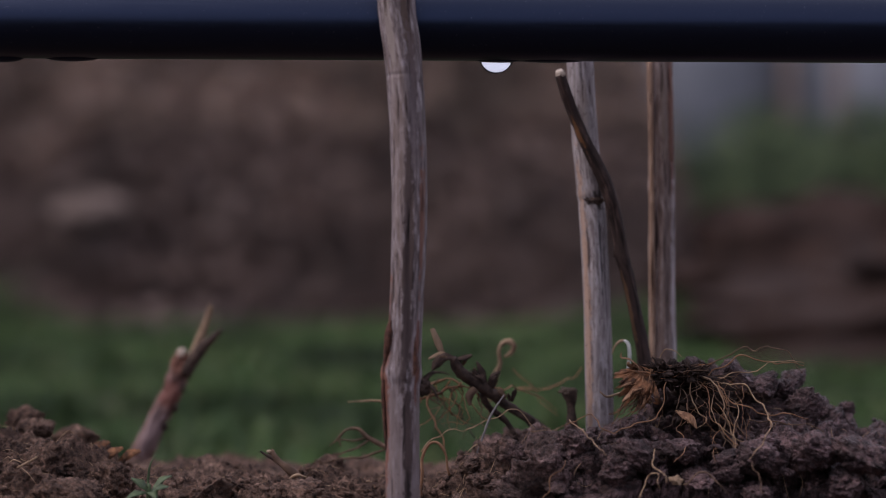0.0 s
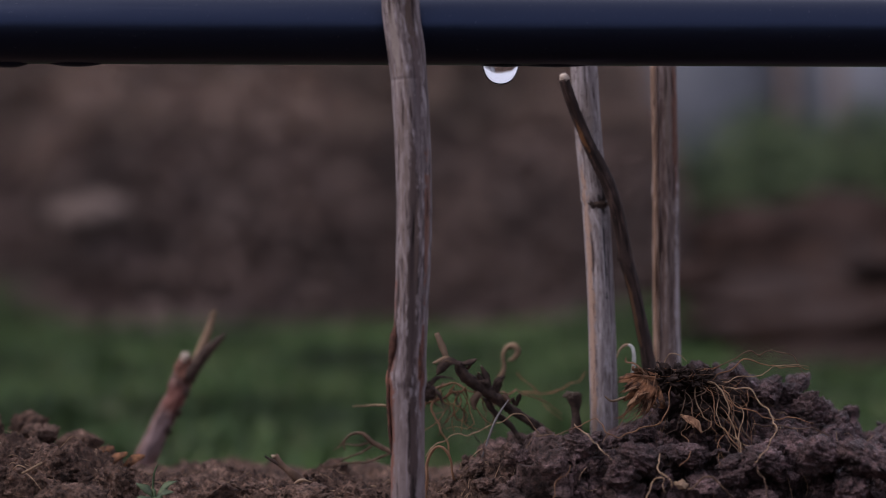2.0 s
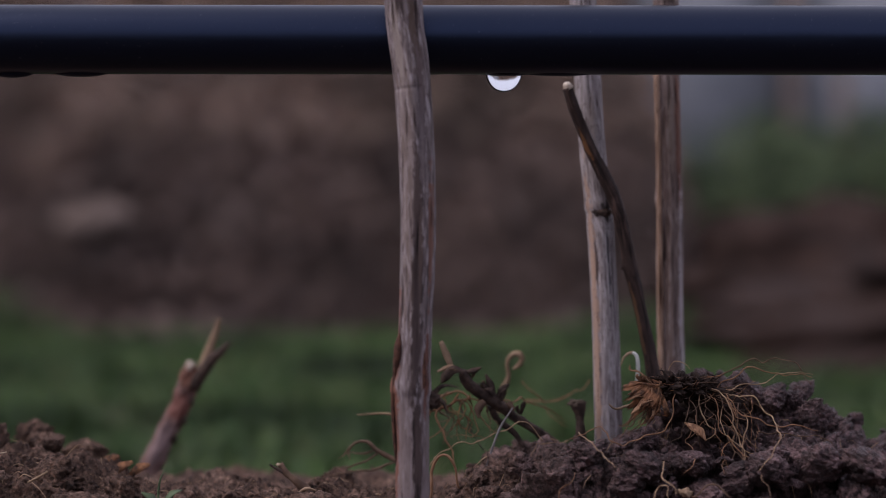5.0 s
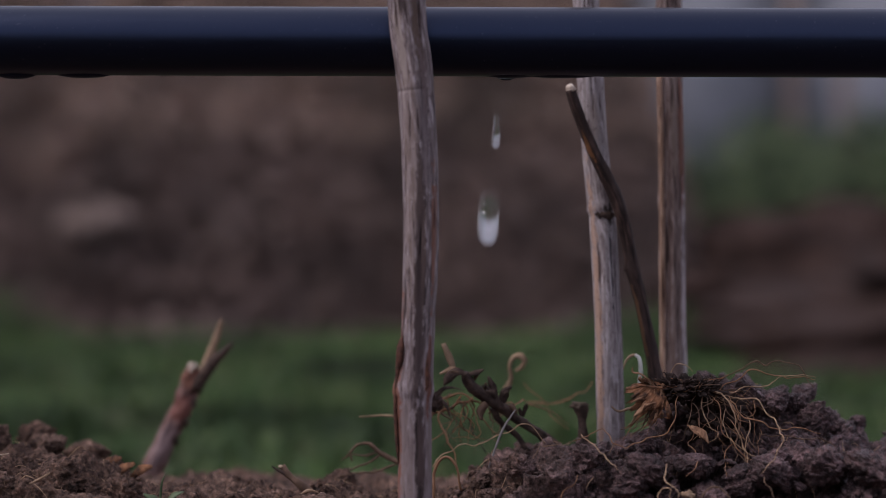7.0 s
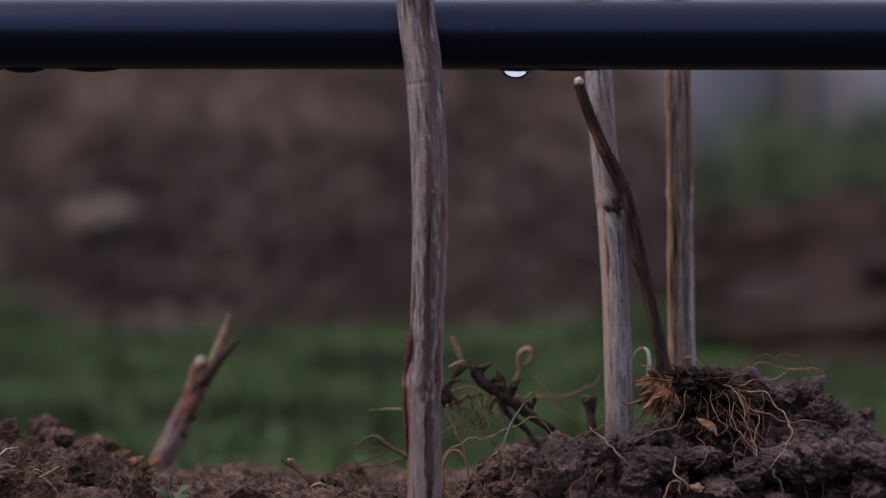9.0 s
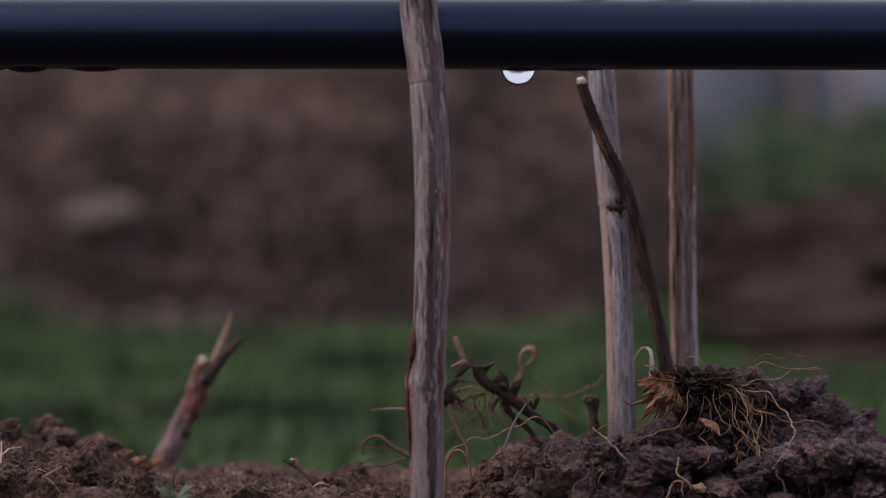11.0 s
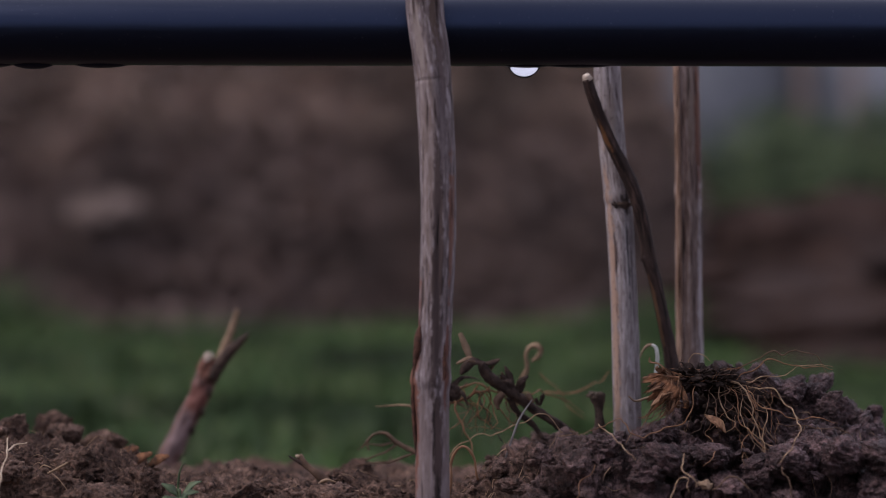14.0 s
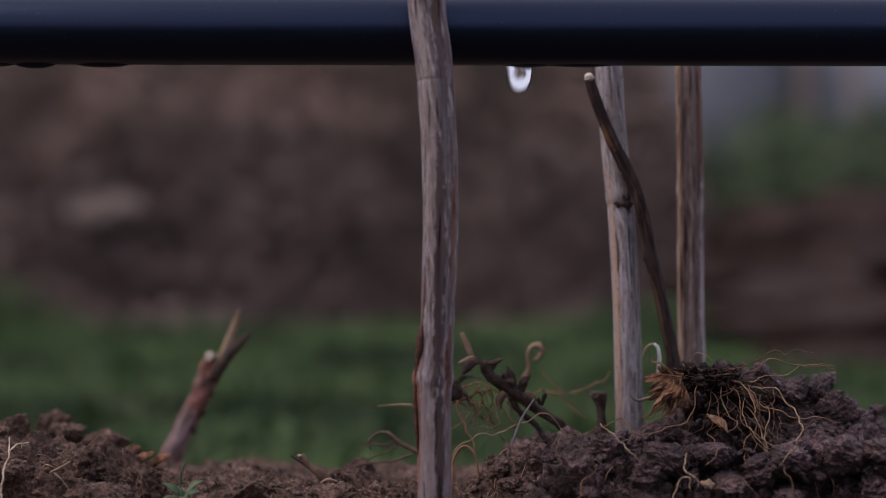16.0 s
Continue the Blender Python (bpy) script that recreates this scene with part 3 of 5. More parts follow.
def bank_litter():
    rng = random.Random(4)

    def place(low, high):
        while True:
            x, s = rng.uniform(-2.3, 0.50), rng.uniform(low, high)
            top = 0.77 + 0.06 * noise.noise(Vector((x * 1.7, 3, 0))) - 0.24 * math.exp(-((x + 0.80) / 0.10) ** 2)
            top = -0.1 + (top + 0.1) * float(smooth((0.60 - x) / 0.30))
            z = -0.12 + (top + 0.12) * s
            if noise.noise(Vector((x * 2.6, z * 3.4, 9))) > rng.uniform(-1.6, -0.1):
                return x, 2.76 + 0.70 * s ** 1.6 + 0.035 * noise.fractal(Vector((x * 1.8, z * 2.4, 1)), 0.9, 2.1, 2) + rng.uniform(0.0, 0.05), z
    v, f = scraps(rng, 24000, lambda: place(0.0, 0.62), (0.015, 0.05), (0.005, 0.016), (-0.4, 0.9))
    tagged(soup("dead_leaves", v, f, LITTER), "dark brown dead leaves lying on the bank", "dead leaves", kind="stuff")
    def verge():
        x = rng.uniform(-1.6, 0.35)
        return x, rng.triangular(2.15, 2.95, 2.6), -0.07 + rng.uniform(0, 0.015)
    v, f = scraps(rng, 120, verge, (0.03, 0.09), (0.008, 0.03), (-0.2, 0.5))
    tagged(soup("leaf_litter", v, f, LITTER), "brown leaf litter along the foot of the bank", "dead leaves", kind="stuff")
    v, f = scraps(rng, 22000, lambda: place(0.45, 1.0), (0.02, 0.07), (0.004, 0.012), (-0.2, 1.2))
    tagged(soup("dry_grass", v, f, HAY), "pale brown dry grass on the upper bank", "dry grass", kind="stuff")


def turf():
    rng = random.Random(2)
    v, f = [], []
    for _ in range(52000):
        y = 0.36 + 2.9 * rng.random() ** 0.8
        half = 0.34 * (y + 0.5) + 0.15
        x = rng.uniform(-half, half)
        if y > 2.3 + 0.25 * noise.noise(Vector((x * 3, 0, 2))) + 0.7 * float(smooth((x - 0.05) / 0.35)):
            continue
        if ((x - 1.10) / 0.75) ** 2 + ((y - 1.78) / 0.8) ** 2 < 1.05:
            continue
        tuft = noise.noise(Vector((x * 5, y * 3.5, 0)))
        h = (0.009 + 0.015 * rng.random()) * (1 + 0.5 * tuft) * (1 + 3.4 * math.exp(-((x + 0.66) / 0.065) ** 2 - ((y - 2.1) / 0.25) ** 2) + 1.8 * math.exp(-((x - 0.36) / 0.13) ** 2 - ((y - 2.2) / 0.3) ** 2))
        a, w = rng.uniform(0, 6.28), rng.uniform(0.0018, 0.0042)
        lean = Vector((rng.uniform(-0.6, 0.6), rng.uniform(-0.6, 0.6), 1)) * h
        p = Vector((x, y, -0.074 + 0.006 * noise.noise(Vector((x * 4, y * 4, 0)))))
        s = Vector((math.cos(a), math.sin(a), 0)) * w
        k = len(v)
        v += [p - s, p + s, p + lean * 0.6 + s * 0.8, p + lean * 0.6 - s * 0.8, p + lean + Vector((lean.x, lean.y, 0)) * 0.4]
        f += [(k, k + 1, k + 2, k + 3), (k + 3, k + 2, k + 4)]
    tagged(soup("grass", v, f, GRASS), "short green turf with pale dry tufts", "grass", kind="stuff")


def heap(name, label, centre, size, seed, mat=HEAP):
    bm = lump(bmesh.new(), centre, size, 0.22, 6, seed, 1.9, True, cracks=0.03)
    return tagged(finish(name, bm, mat), label, "earth heap", kind="structure")


def shrubs():
    rng = random.Random(8)
    for cx, cy, r, h in ((1.55, 9.0, 0.8, 0.92), (2.05, 9.6, 0.8, 0.9), (2.5, 9.4, 0.85, 0.98), (2.95, 9.7, 0.8, 0.94), (3.4, 9.2, 0.95, 0.96), (4.6, 9.6, 0.9, 1.0)):
        bush = thing("shrub", "low green shrub at the far edge of the turf", "shrub", "shrubs beyond the turf", (cx, cy, -0.07))
        bm = bmesh.new()
        for k in range(7):
            a = rng.uniform(0, 6.28)
            tip = (math.cos(a) * r * 450, math.sin(a) * r * 300, h * 800)
            tube(bm, [(0, 0, -20), (tip[0] * 0.4, tip[1] * 0.4, tip[2] * 0.6), tip], (14, 8, 3), 3, 6)
        part("stem", bm, TWIG, bush)

        def place():
            while True:
                p = Vector((rng.uniform(-1, 1), rng.uniform(-1, 1), rng.uniform(0, 1)))
                if p.length < 0.85 + 0.3 * noise.noise(p * 3 + Vector((cx, 0, 0))):
                    return p.x * r, p.y * r * 0.6, p.z * h + 0.02
        v, f = scraps(rng, 5200, place, (0.03, 0.08), (0.02, 0.04), (-0.3, 1))
        soup("crown", v, f, SHRUB, bush)


def box(bm, x0, x1, y0, y1, z0, z1, bevel=0.0):
    made = bmesh.ops.create_cube(bm, size=1.0)["verts"]
    for q in made:
        q.co = Vector(((x0 + x1) / 2 + q.co.x * (x1 - x0), (y0 + y1) / 2 + q.co.y * (y1 - y0), (z0 + z1) / 2 + q.co.z * (z1 - z0)))
    if bevel:
        bmesh.ops.bevel(bm, geom=list({e for q in made for e in q.link_edges}), offset=bevel, segments=2, affect="EDGES")
    return bm


def far_fence():
    fence = thing("fence", "grey sheeting fence on weathered wooden posts", "fence", at=(0, 15.0, -0.07))
    for k in range(12):
        x = -9.0 + 1.5 * k
        bm = bmesh.new()
        box(bm, x + 0.02, x + 1.48, 0, 0.03, 0.02, 3.2 + 0.1 * math.sin(k * 2.1), 0.01)
        part("panel", bm, PALE_PANEL if k in (3, 10) else WALL, fence)
        bm = bmesh.new()
        box(bm, x - 0.06, x + 0.06, -0.13, -0.01, -0.1, 3.3, 0.012)
        part("post", bm, POST, fence)
    for x in (2.78, 3.62):
        stake = thing("stake", "brown wooden stake standing in the far field", "stake", "stakes in the field", (x, 12.0, -0.07))
        part("pole", tube(bmesh.new(), [(0, 0, -60), (8, 0, 800), (-6, 0, 1600)], (55, 52, 46), 6, 12, 0.05), POST, stake)
    sheet = thing("tarpaulin", "dark teal tarpaulin bundle before the fence", "tarpaulin", at=(3.02, 13.0, -0.07))
    part("bundle", lump(bmesh.new(), (0, 0, 480), (130, 120, 520), 0.3, 4, 3), TEAL, sheet)


def unseen_hedge():
    """Unseen, added behind the viewer to darken the hose's reflection and the soil's front."""
    v, nx, nz = [], 120, 14
    for j in range(nz + 1):
        for i in range(nx + 1):
            x, t = -14 + 28 * i / nx, j / nz
            top = 1.25 + 0.35 * noise.fractal(Vector((x * 0.7, 0, 4)), 0.8, 2.1, 4)
            v.append((x, -5.0 - 1.2 * t ** 2 + 0.35 * noise.fractal(Vector((x * 1.3, t * 2, 7)), 0.8, 2.1, 4), -0.12 + (top + 0.12) * math.sin(t * 1.57)))
    w = nx + 1
    f = [(j * w + i, (j + 1) * w + i, (j + 1) * w + i + 1, j * w + i + 1) for j in range(nz) for i in range(nx)]
    tagged(soup("unseen_hedge_backdrop", v, f, UNSEEN_HEDGE, smooth=True), "unseen dark green hedge added to dim reflections in the hose", "hedge", kind="structure")


earth_bank()
bank_litter()
unseen_hedge()
heap("earth_heap", "low dark brown heap of dug earth on the turf", (1.10, 1.78, -0.07), (0.75, 0.8, 0.175), 5)
heap("earth_heap", "low brown heap of dug earth at the end of the bank", (0.86, 3.1, -0.07), (0.62, 0.45, 0.21), 7)
heap("earth_heap", "low dark brown heap of dug earth on the turf", (1.8, 2.9, -0.07), (0.95, 0.5, 0.26), 9)
shrubs()
far_fence()
turf()
for at, size, seed in (((-0.64, 2.84, 0.12), (76, 42, 36), 3), ((-0.41, 2.88, 0.10), (40, 25, 30), 6), ((-0.70, 3.12, 0.30), (55, 30, 46), 8), ((-0.33, 3.2, 0.36), (50, 30, 44), 11)):
    tagged(finish("stone", lump(bmesh.new(), [1000 * c for c in at], size, 0.25, 4, seed), TAN_STONE),
           "pale tan rounded stone lodged in the bank", "stone", "stones in the bank")


# ---------------------------------------------------------------- the drip hose
def hose():
    h = thing("drip_hose", "black plastic drip irrigation hose stretched above the soil", "hose", at=(0, 0, 0.1042))
    h.rotation_euler = (0, radians(0.31), 0)
    bm, seg, n = bmesh.new(), 96, 160
    rings = []
    for side, r in ((1, 8.0), (0, 6.8)):
        for i in range(n + 1):
            x = -1.3 + 2.6 * i / n
            rings.append([bm.verts.new((x, r / 1000 * math.cos(2 * math.pi * k / seg) * (1 + 0.004 * noise.noise(Vector((x * 40, k * 0.2, side)))),
                                        r / 1000 * math.sin(2 * math.pi * k / seg))) for k in range(seg)])
    m = n + 1
    for i in range(n):
        for k in range(seg):
            j = (k + 1) % seg
            bm.faces.new((rings[i][k], rings[i][j], rings[i + 1][j], rings[i + 1][k]))
            bm.faces.new((rings[m + i][j], rings[m + i][k], rings[m + i + 1][k], rings[m + i + 1][j]))
    for e in (0, n):
        for k in range(seg):
            j = (k + 1) % seg
            bm.faces.new((rings[e][k], rings[m + e][k], rings[m + e][j], rings[e][j]))
    bmesh.ops.recalc_face_normals(bm, faces=bm.faces[:])
    part("pipe", bm, PIPE, h)
    # low welts under the hose, where the drip insets are
    for x, w, d in ((-101.8, 5.2, 0.95), (-86.0, 7.0, 0.7), (13.0, 7.0, 0.4), (25.0, 9.5, 0.42), (-110.0, 4.2, 0.5)):
        bm = bmesh.new()
        bmesh.ops.create_uvsphere(bm, u_segments=32, v_segments=16, radius=1.0)
        for q in bm.verts:
            q.co = Vector((x + q.co.x * w, q.co.y * 1.7, -7.35 + q.co.z * (0.65 + d))) / 1000
        part("drip_inset", bm, PIPE, h)
    return h


hose()


# ---------------------------------------------------------------- stalks
def front_stalk():
    s = thing("dead_stalk", "weathered grey dead stalk with a knotted node, standing against the hose", "dead stalk", at=(0, 0, 0))

    def swell(t, a):
        side = 1 - ((a - math.pi / 2) / (2 * math.pi)) % 1.0
        ledge = 0.10 * math.exp(-((t - 0.744) / 0.030) ** 2) if t < 0.744 else 0.10 * math.exp(-((t - 0.744) / 0.011) ** 2)
        ring = -0.06 * math.exp(-((t - 0.278) / 0.002) ** 2) * (1 if side < 0.57 else 0)
        flank = 0.26 * math.exp(-((t - 0.75) / 0.06) ** 2) * math.exp(-((side - 0.25) / 0.09) ** 2)
        groove = -0.11 * math.exp(-((side - 0.53 - 0.03 * math.sin(9 * t)) / 0.022) ** 2) * (0.4 + 0.6 * math.sin(13 * t + 1) ** 2)
        crease = -0.09 * math.exp(-((side - 0.60 + 0.02 * math.sin(7 * t)) / 0.012) ** 2)
        hollow = -0.12 * math.exp(-((side - 0.47) / 0.03) ** 2) * math.exp(-((t - 0.50) / 0.07) ** 2)
        return ledge + ring + flank + groove + crease + hollow
    pts = [(-10.6, -14, 150.1), (-11.0, -14, 127.3), (-10.5, -14, 108.3), (-9.0, -14, 95.7), (-8.1, -14, 83.0), (-7.6, -14, 70.3), (-7.6, -14, 57.7),
           (-8.0, -14, 45.0), (-8.5, -14, 32.4), (-8.9, -14, 23.5), (-9.0, -14, 12.1), (-9.0, -14, -0.5), (-8.9, -14, -16)]
    stem = part("stem", tube(bmesh.new(), pts, (4.3, 4.3, 4.2, 4.1, 4.05, 4.0, 3.95, 3.8, 3.75, 3.8, 3.75, 3.9, 4.0), 30, 88, 0.012, 0.035, seed=2, swell=swell), CANE_FRONT, s)
    # torn bark down one flank, the withered bud on the other
    part("bark_strip", tube(bmesh.new(), [(-12.0, -15.0, 36.2), (-12.5, -15.3, 33.6), (-12.9, -15.4, 28), (-13.35, -15.4, 21), (-13.0, -15.3, 13), (-12.6, -15.0, 7)], (0.25, 0.6, 0.5, 0.45, 0.4, 0.15), 14, 18, 0.16, 0.2, seed=4, flat=1.8), SCAR, stem, "red-brown torn bark")
    part("bark_strip", tube(bmesh.new(), [(-11.7, -16.2, 36.6), (-11.9, -16.6, 34.4), (-12.1, -16.6, 31.2), (-12.2, -16.3, 29.4)], (0.2, 0.55, 0.5, 0.15), 10, 14, 0.2, seed=9, flat=0.6), SCAR, stem, "dark red-brown torn bark")
    part("bark_strip", tube(bmesh.new(), [(-6.3, -16.9, 33), (-6.2, -17.2, 29), (-6.2, -17.4, 26), (-6.5, -17.5, 24.4)], (0.15, 0.45, 0.5, 0.2), 10, 14, 0.12, seed=7, flat=0.5), SCAR, stem)
    part("bud", lump(bmesh.new(), (-4.4, -13.6, 21.6), (1.6, 1.4, 2.0), 0.5, 4, 3), DARK_STEM, stem, "dark withered bud")
    for pts in ([(-4.2, -13.8, 23), (-2.6, -13.6, 24.6), (-0.6, -13, 24.8), (1.6, -12, 24.2)], [(-3.6, -13.8, 22), (-2.0, -13.6, 20.8), (-0.9, -13.4, 17.6)]):
        part("bud_scale", blade(bmesh.new(), pts, (1.3, 1.0, 0.5, 0.15), (0.2, -1, 0.3), 0.5, 0.15), DARK_STEM, stem)


def rear_stalks():
    s = thing("dead_stalk", "pale split dead stalk standing in the soil behind the hose", "dead stalk", "stalks behind the hose")

    def swell(t, a):
        side = 1 - ((a - math.pi / 2) / (2 * math.pi)) % 1.0
        rim = -0.10 * math.exp(-((side - 0.395) / 0.010) ** 2) * float(smooth((t - 0.42) / 0.06))
        crack = -0.14 * math.exp(-((side - 0.54) / 0.009) ** 2) * math.exp(-((t - 0.50) / 0.06) ** 2) - 0.10 * math.exp(-((side - 0.585) / 0.007) ** 2) * math.exp(-((t - 0.53) / 0.09) ** 2)
        return 0.05 * math.exp(-((t - 0.425) / 0.010) ** 2) - 0.06 * math.exp(-((t - 0.438) / 0.005) ** 2) + rim + crack
    pts = [(32.6, 38, 158.5), (33.2, 38.2, 130), (34.7, 38.4, 99.6), (36.1, 38.7, 79.9), (37.7, 38.9, 64.1), (38.6, 39.1, 49.8), (39.2, 39.3, 35.4), (39.6, 39.6, 21.1), (39.9, 39.8, 6.7), (40.1, 40, -8)]
    stem = part("stem", tube(bmesh.new(), pts, (3.4, 3.4, 3.4, 3.35, 3.4, 3.4, 3.45, 3.5, 3.5, 3.5), 24, 64, 0.012, 0.05, seed=11, swell=swell), CANE, s)
    part("knot", lump(bmesh.new(), (38.2, 35.9, 64.6), (2.1, 0.6, 1.2), 0.5, 4, 5, cracks=0.25), DARK_STEM, stem, "dark leaf scar")
    s = thing("dead_stalk", "brown ridged dead stalk standing behind the mound", "dead stalk", "stalks behind the hose")
    pts = [(55.7, 54, 162.3), (56.5, 54, 132.7), (56.9, 54, 101.3), (57.4, 54, 73.4), (57.4, 54, 51.2), (57.5, 54, 34.9), (57.8, 54, 20), (57.9, 54, 2), (58, 54, -10)]

    def swell2(t, a):
        return 0.12 * math.exp(-((t - 0.40) / 0.01) ** 2) * max(0, math.cos(a))
    stem = part("stem", tube(bmesh.new(), pts, (3.3, 3.3, 3.3, 3.45, 3.4, 3.4, 3.5, 3.5, 3.5), 24, 64, 0.015, 0.07, seed=23, swell=swell2), CANE_BROWN, s)
    part("side_rib", tube(bmesh.new(), [(53.9, 51.6, 102), (54.4, 51.5, 74), (54.5, 51.5, 50), (54.7, 51.5, 20), (54.8, 51.5, 4)], (0.8, 0.75, 0.8, 0.75, 0.7), 10, 12, 0.1, seed=6), RIB, stem, "tan rib of bark")


def leaning_twig():
    s = thing("twig", "dark cut twig leaning on the pale stalk", "twig")
    pts = [(29.1, 30, 95.8), (31.1, 30.6, 90), (34.5, 31.6, 81.6), (38.4, 33.0, 73.9), (41.8, 34.4, 66.1), (43.9, 36, 58.3), (45.6, 37.2, 49.8), (47.8, 38.4, 41.2), (49.7, 39.6, 32.5), (51.4, 40.8, 23.8), (52.8, 42, 12)]
    stem = part("stem", tube(bmesh.new(), pts, (1.35, 1.45, 1.5, 1.7, 1.75, 1.65, 1.75, 1.6, 1.7, 1.8, 1.9), 12, 24, 0.10, 0.12, seed=31), TWIG, s)
    part("cut_end", tube(bmesh.new(), [(28.7, 29.4, 96.9), (29.3, 29.9, 95.6)], (0.9, 1.4), 3, 20, 0.10, seed=3), CUT, stem, "pale cut end")
    part("bud", lump(bmesh.new(), (44.0, 36.6, 51.3), (0.9, 0.9, 1.3), 0.4, 3, 8), TWIG, stem)


def left_stub():
    s = thing("broken_stub", "reddish broken stem stub with a split top", "plant stub")
    stem = part("stem", tube(bmesh.new(), [(-88.6, 93, -16), (-85.4, 93, -5), (-80.3, 93, 5.3), (-77, 93, 12.0), (-74.8, 93, 18.3), (-73.5, 93, 22.8)], (3.4, 3.1, 2.9, 3.0, 2.9, 2.3), 14, 32, 0.2, 0.2, seed=5), STUB, s)
    part("cut_end", lump(bmesh.new(), (-74.0, 92.0, 23.0), (1.3, 1.4, 1.5), 0.5, 4, 2, cracks=0.2), CUT, stem, "pale broken end")
    part("spike", tube(bmesh.new(), [(-73, 94.4, 18), (-69.4, 94.6, 26.8), (-67.6, 95, 31.8), (-66.1, 95, 36.4)], (1.5, 1.2, 0.95, 0.6), 8, 12, 0.12, seed=9, flat=0.7), CURL, stem, "tan splinter")
    part("spike", tube(bmesh.new(), [(-73.6, 92.4, 17), (-68.9, 92, 23.6), (-65.6, 92, 27), (-62.5, 92, 29.9)], (2.2, 1.7, 1.3, 0.4), 8, 12, 0.15, seed=12), DARK_STEM, stem, "dark splinter")
    for x, z, k in ((-76.1, 7.6, 1), (-74.0, 13.2, 2), (-78.9, 2.4, 3)):
        part("bud", lump(bmesh.new(), (x, 91.8, z), (1.0, 1.0, 1.4), 0.4, 3, k), DARK_STEM, stem)


def small_stub():
    s = thing("cut_stub", "short dark cut stub with a pale top", "plant stub")
    stem = part("stem", tube(bmesh.new(), [(32.8, 36, 1), (32.5, 36, 8), (32.3, 36, 12.5), (31.9, 36, 15.2), (31.7, 36, 16.9)], (1.35, 1.15, 1.05, 1.6, 1.9), 8, 18, 0.3, seed=14), DARK_STEM, s)
    part("cut_end", lump(bmesh.new(), (31.7, 35.7, 16.7), (2.1, 1.7, 0.9), 0.5, 4, 2, cracks=0.3), WORN_CUT, stem, "weathered cut end")


def withered_weed():
    s = thing("withered_weed", "withered weed bent over, dark stem with curled leaves", "weed")
    stem = part("stem", tube(bmesh.new(), [(27.5, 35, 3), (25, 34, 7.3), (20.6, 32.7, 10.5), (14.9, 31.3, 14.3), (10, 30, 18.2), (5.9, 28.7, 20.9), (3.6, 27.3, 23.2), (2.6, 26.5, 25.6)], (1.15, 1.15, 1.2, 1.3, 1.5, 1.6, 1.35, 0.9), 14, 24, 0.42, 0.2, seed=15), DARK_STEM, s)
    for pts, w, mat in (([(3.4, 26.5, 25), (0.6, 26, 25.8), (-1.6, 25.6, 24.2), (-2.6, 25.4, 22.6)], (0.6, 2.2, 2.4, 0.5), DARK_STEM),
                        ([(3.0, 26.5, 25.2), (-0.4, 26, 26.4), (-3.6, 25.8, 25.4)], (0.8, 1.6, 0.5), CURL),
                        ([(3.2, 26.5, 25.2), (5.4, 26.4, 25.5), (7.2, 26.2, 26.4)], (0.6, 1.7, 0.6), DARK_STEM),
                        ([(10.2, 29.6, 18.6), (9.3, 29, 22.0), (8.3, 28.6, 24.6)], (1.6, 2.2, 0.5), DARK_STEM),
                        ([(11.4, 29.8, 18.2), (12.4, 29.4, 20.6), (14.2, 29.2, 22.0)], (1.2, 1.9, 0.7), DARK_STEM),
                        ([(8.0, 28.0, 18.0), (6.4, 27.6, 16.0), (6.6, 27.4, 13.8)], (1.6, 2.3, 0.6), ROOT_DARK)):
        part("leaf", blade(bmesh.new(), pts, w, (0.3, -1, 0.4), 0.5, 0.25), mat, stem)
    part("dry_blade", blade(bmesh.new(), [(0.1, 27.6, 25.6), (-1.3, 28, 29.2), (-2.8, 28, 32.8)], (1.1, 1.9, 1.2), (0.2, -1, 0.2), 0.5, 0.2), CURL, stem, "straw-coloured broken blade")
    part("side_stem", tube(bmesh.new(), [(9.8, 31, 16.6), (11.4, 32, 13), (15.4, 33, 9.8), (18, 33, 6)], (0.9, 0.85, 0.8, 0.6), 8, 10, 0.2, seed=3), DARK_STEM, stem)
    for pts, r, mat in (([(-3.4, 30, 18.0), (-3.6, 30, 13.3), (-1.3, 30, 7.7), (0.8, 30, 1.4)], 0.55, ROOT_DARK),
                        ([(-5.0, 32, 18.8), (-1, 32, 19.4), (2.3, 32, 18.8), (6.5, 32, 17.3), (9.3, 32, 15.2)], 0.55, ROOT_DARK),
                        ([(2.3, 36, 18), (4.4, 36, 11.3), (8, 36, 5)], 0.45, DARK_STEM),
                        ([(-3.3, 26, 18.0), (-6.1, 26, 17.8), (-5.2, 26, 13.6)], 0.6, ROOT_DARK),
                        ([(-7.0, 30, 15.2), (-3, 31, 16.2), (1, 31, 18.4), (5, 30, 18.8)], 0.75, HUSK),
                        ([(18.2, 60, 20.4), (23.4, 60, 15.1), (30.2, 60, 8)], 0.4, ROOT_DARK),
                        ([(20.0, 60, 16.0), (28.7, 60, 15.1), (33.9, 60, 18.1), (37.4, 60, 21)], 0.45, ROOT_DARK),
                        ([(10.4, 30, 17.5), (16, 40, 17.2), (22, 50, 15.6), (30, 58, 10)], 0.4, ROOT_DARK)):
        part("shoot", tube(bmesh.new(), pts, (r * 0.55, r * 0.48, r * 0.3), 10, 8, 0.3, wobble=1.5, seed=int(r * 100)), ROOT_RUST if mat is ROOT_DARK else mat, stem)
    rng = random.Random(51)
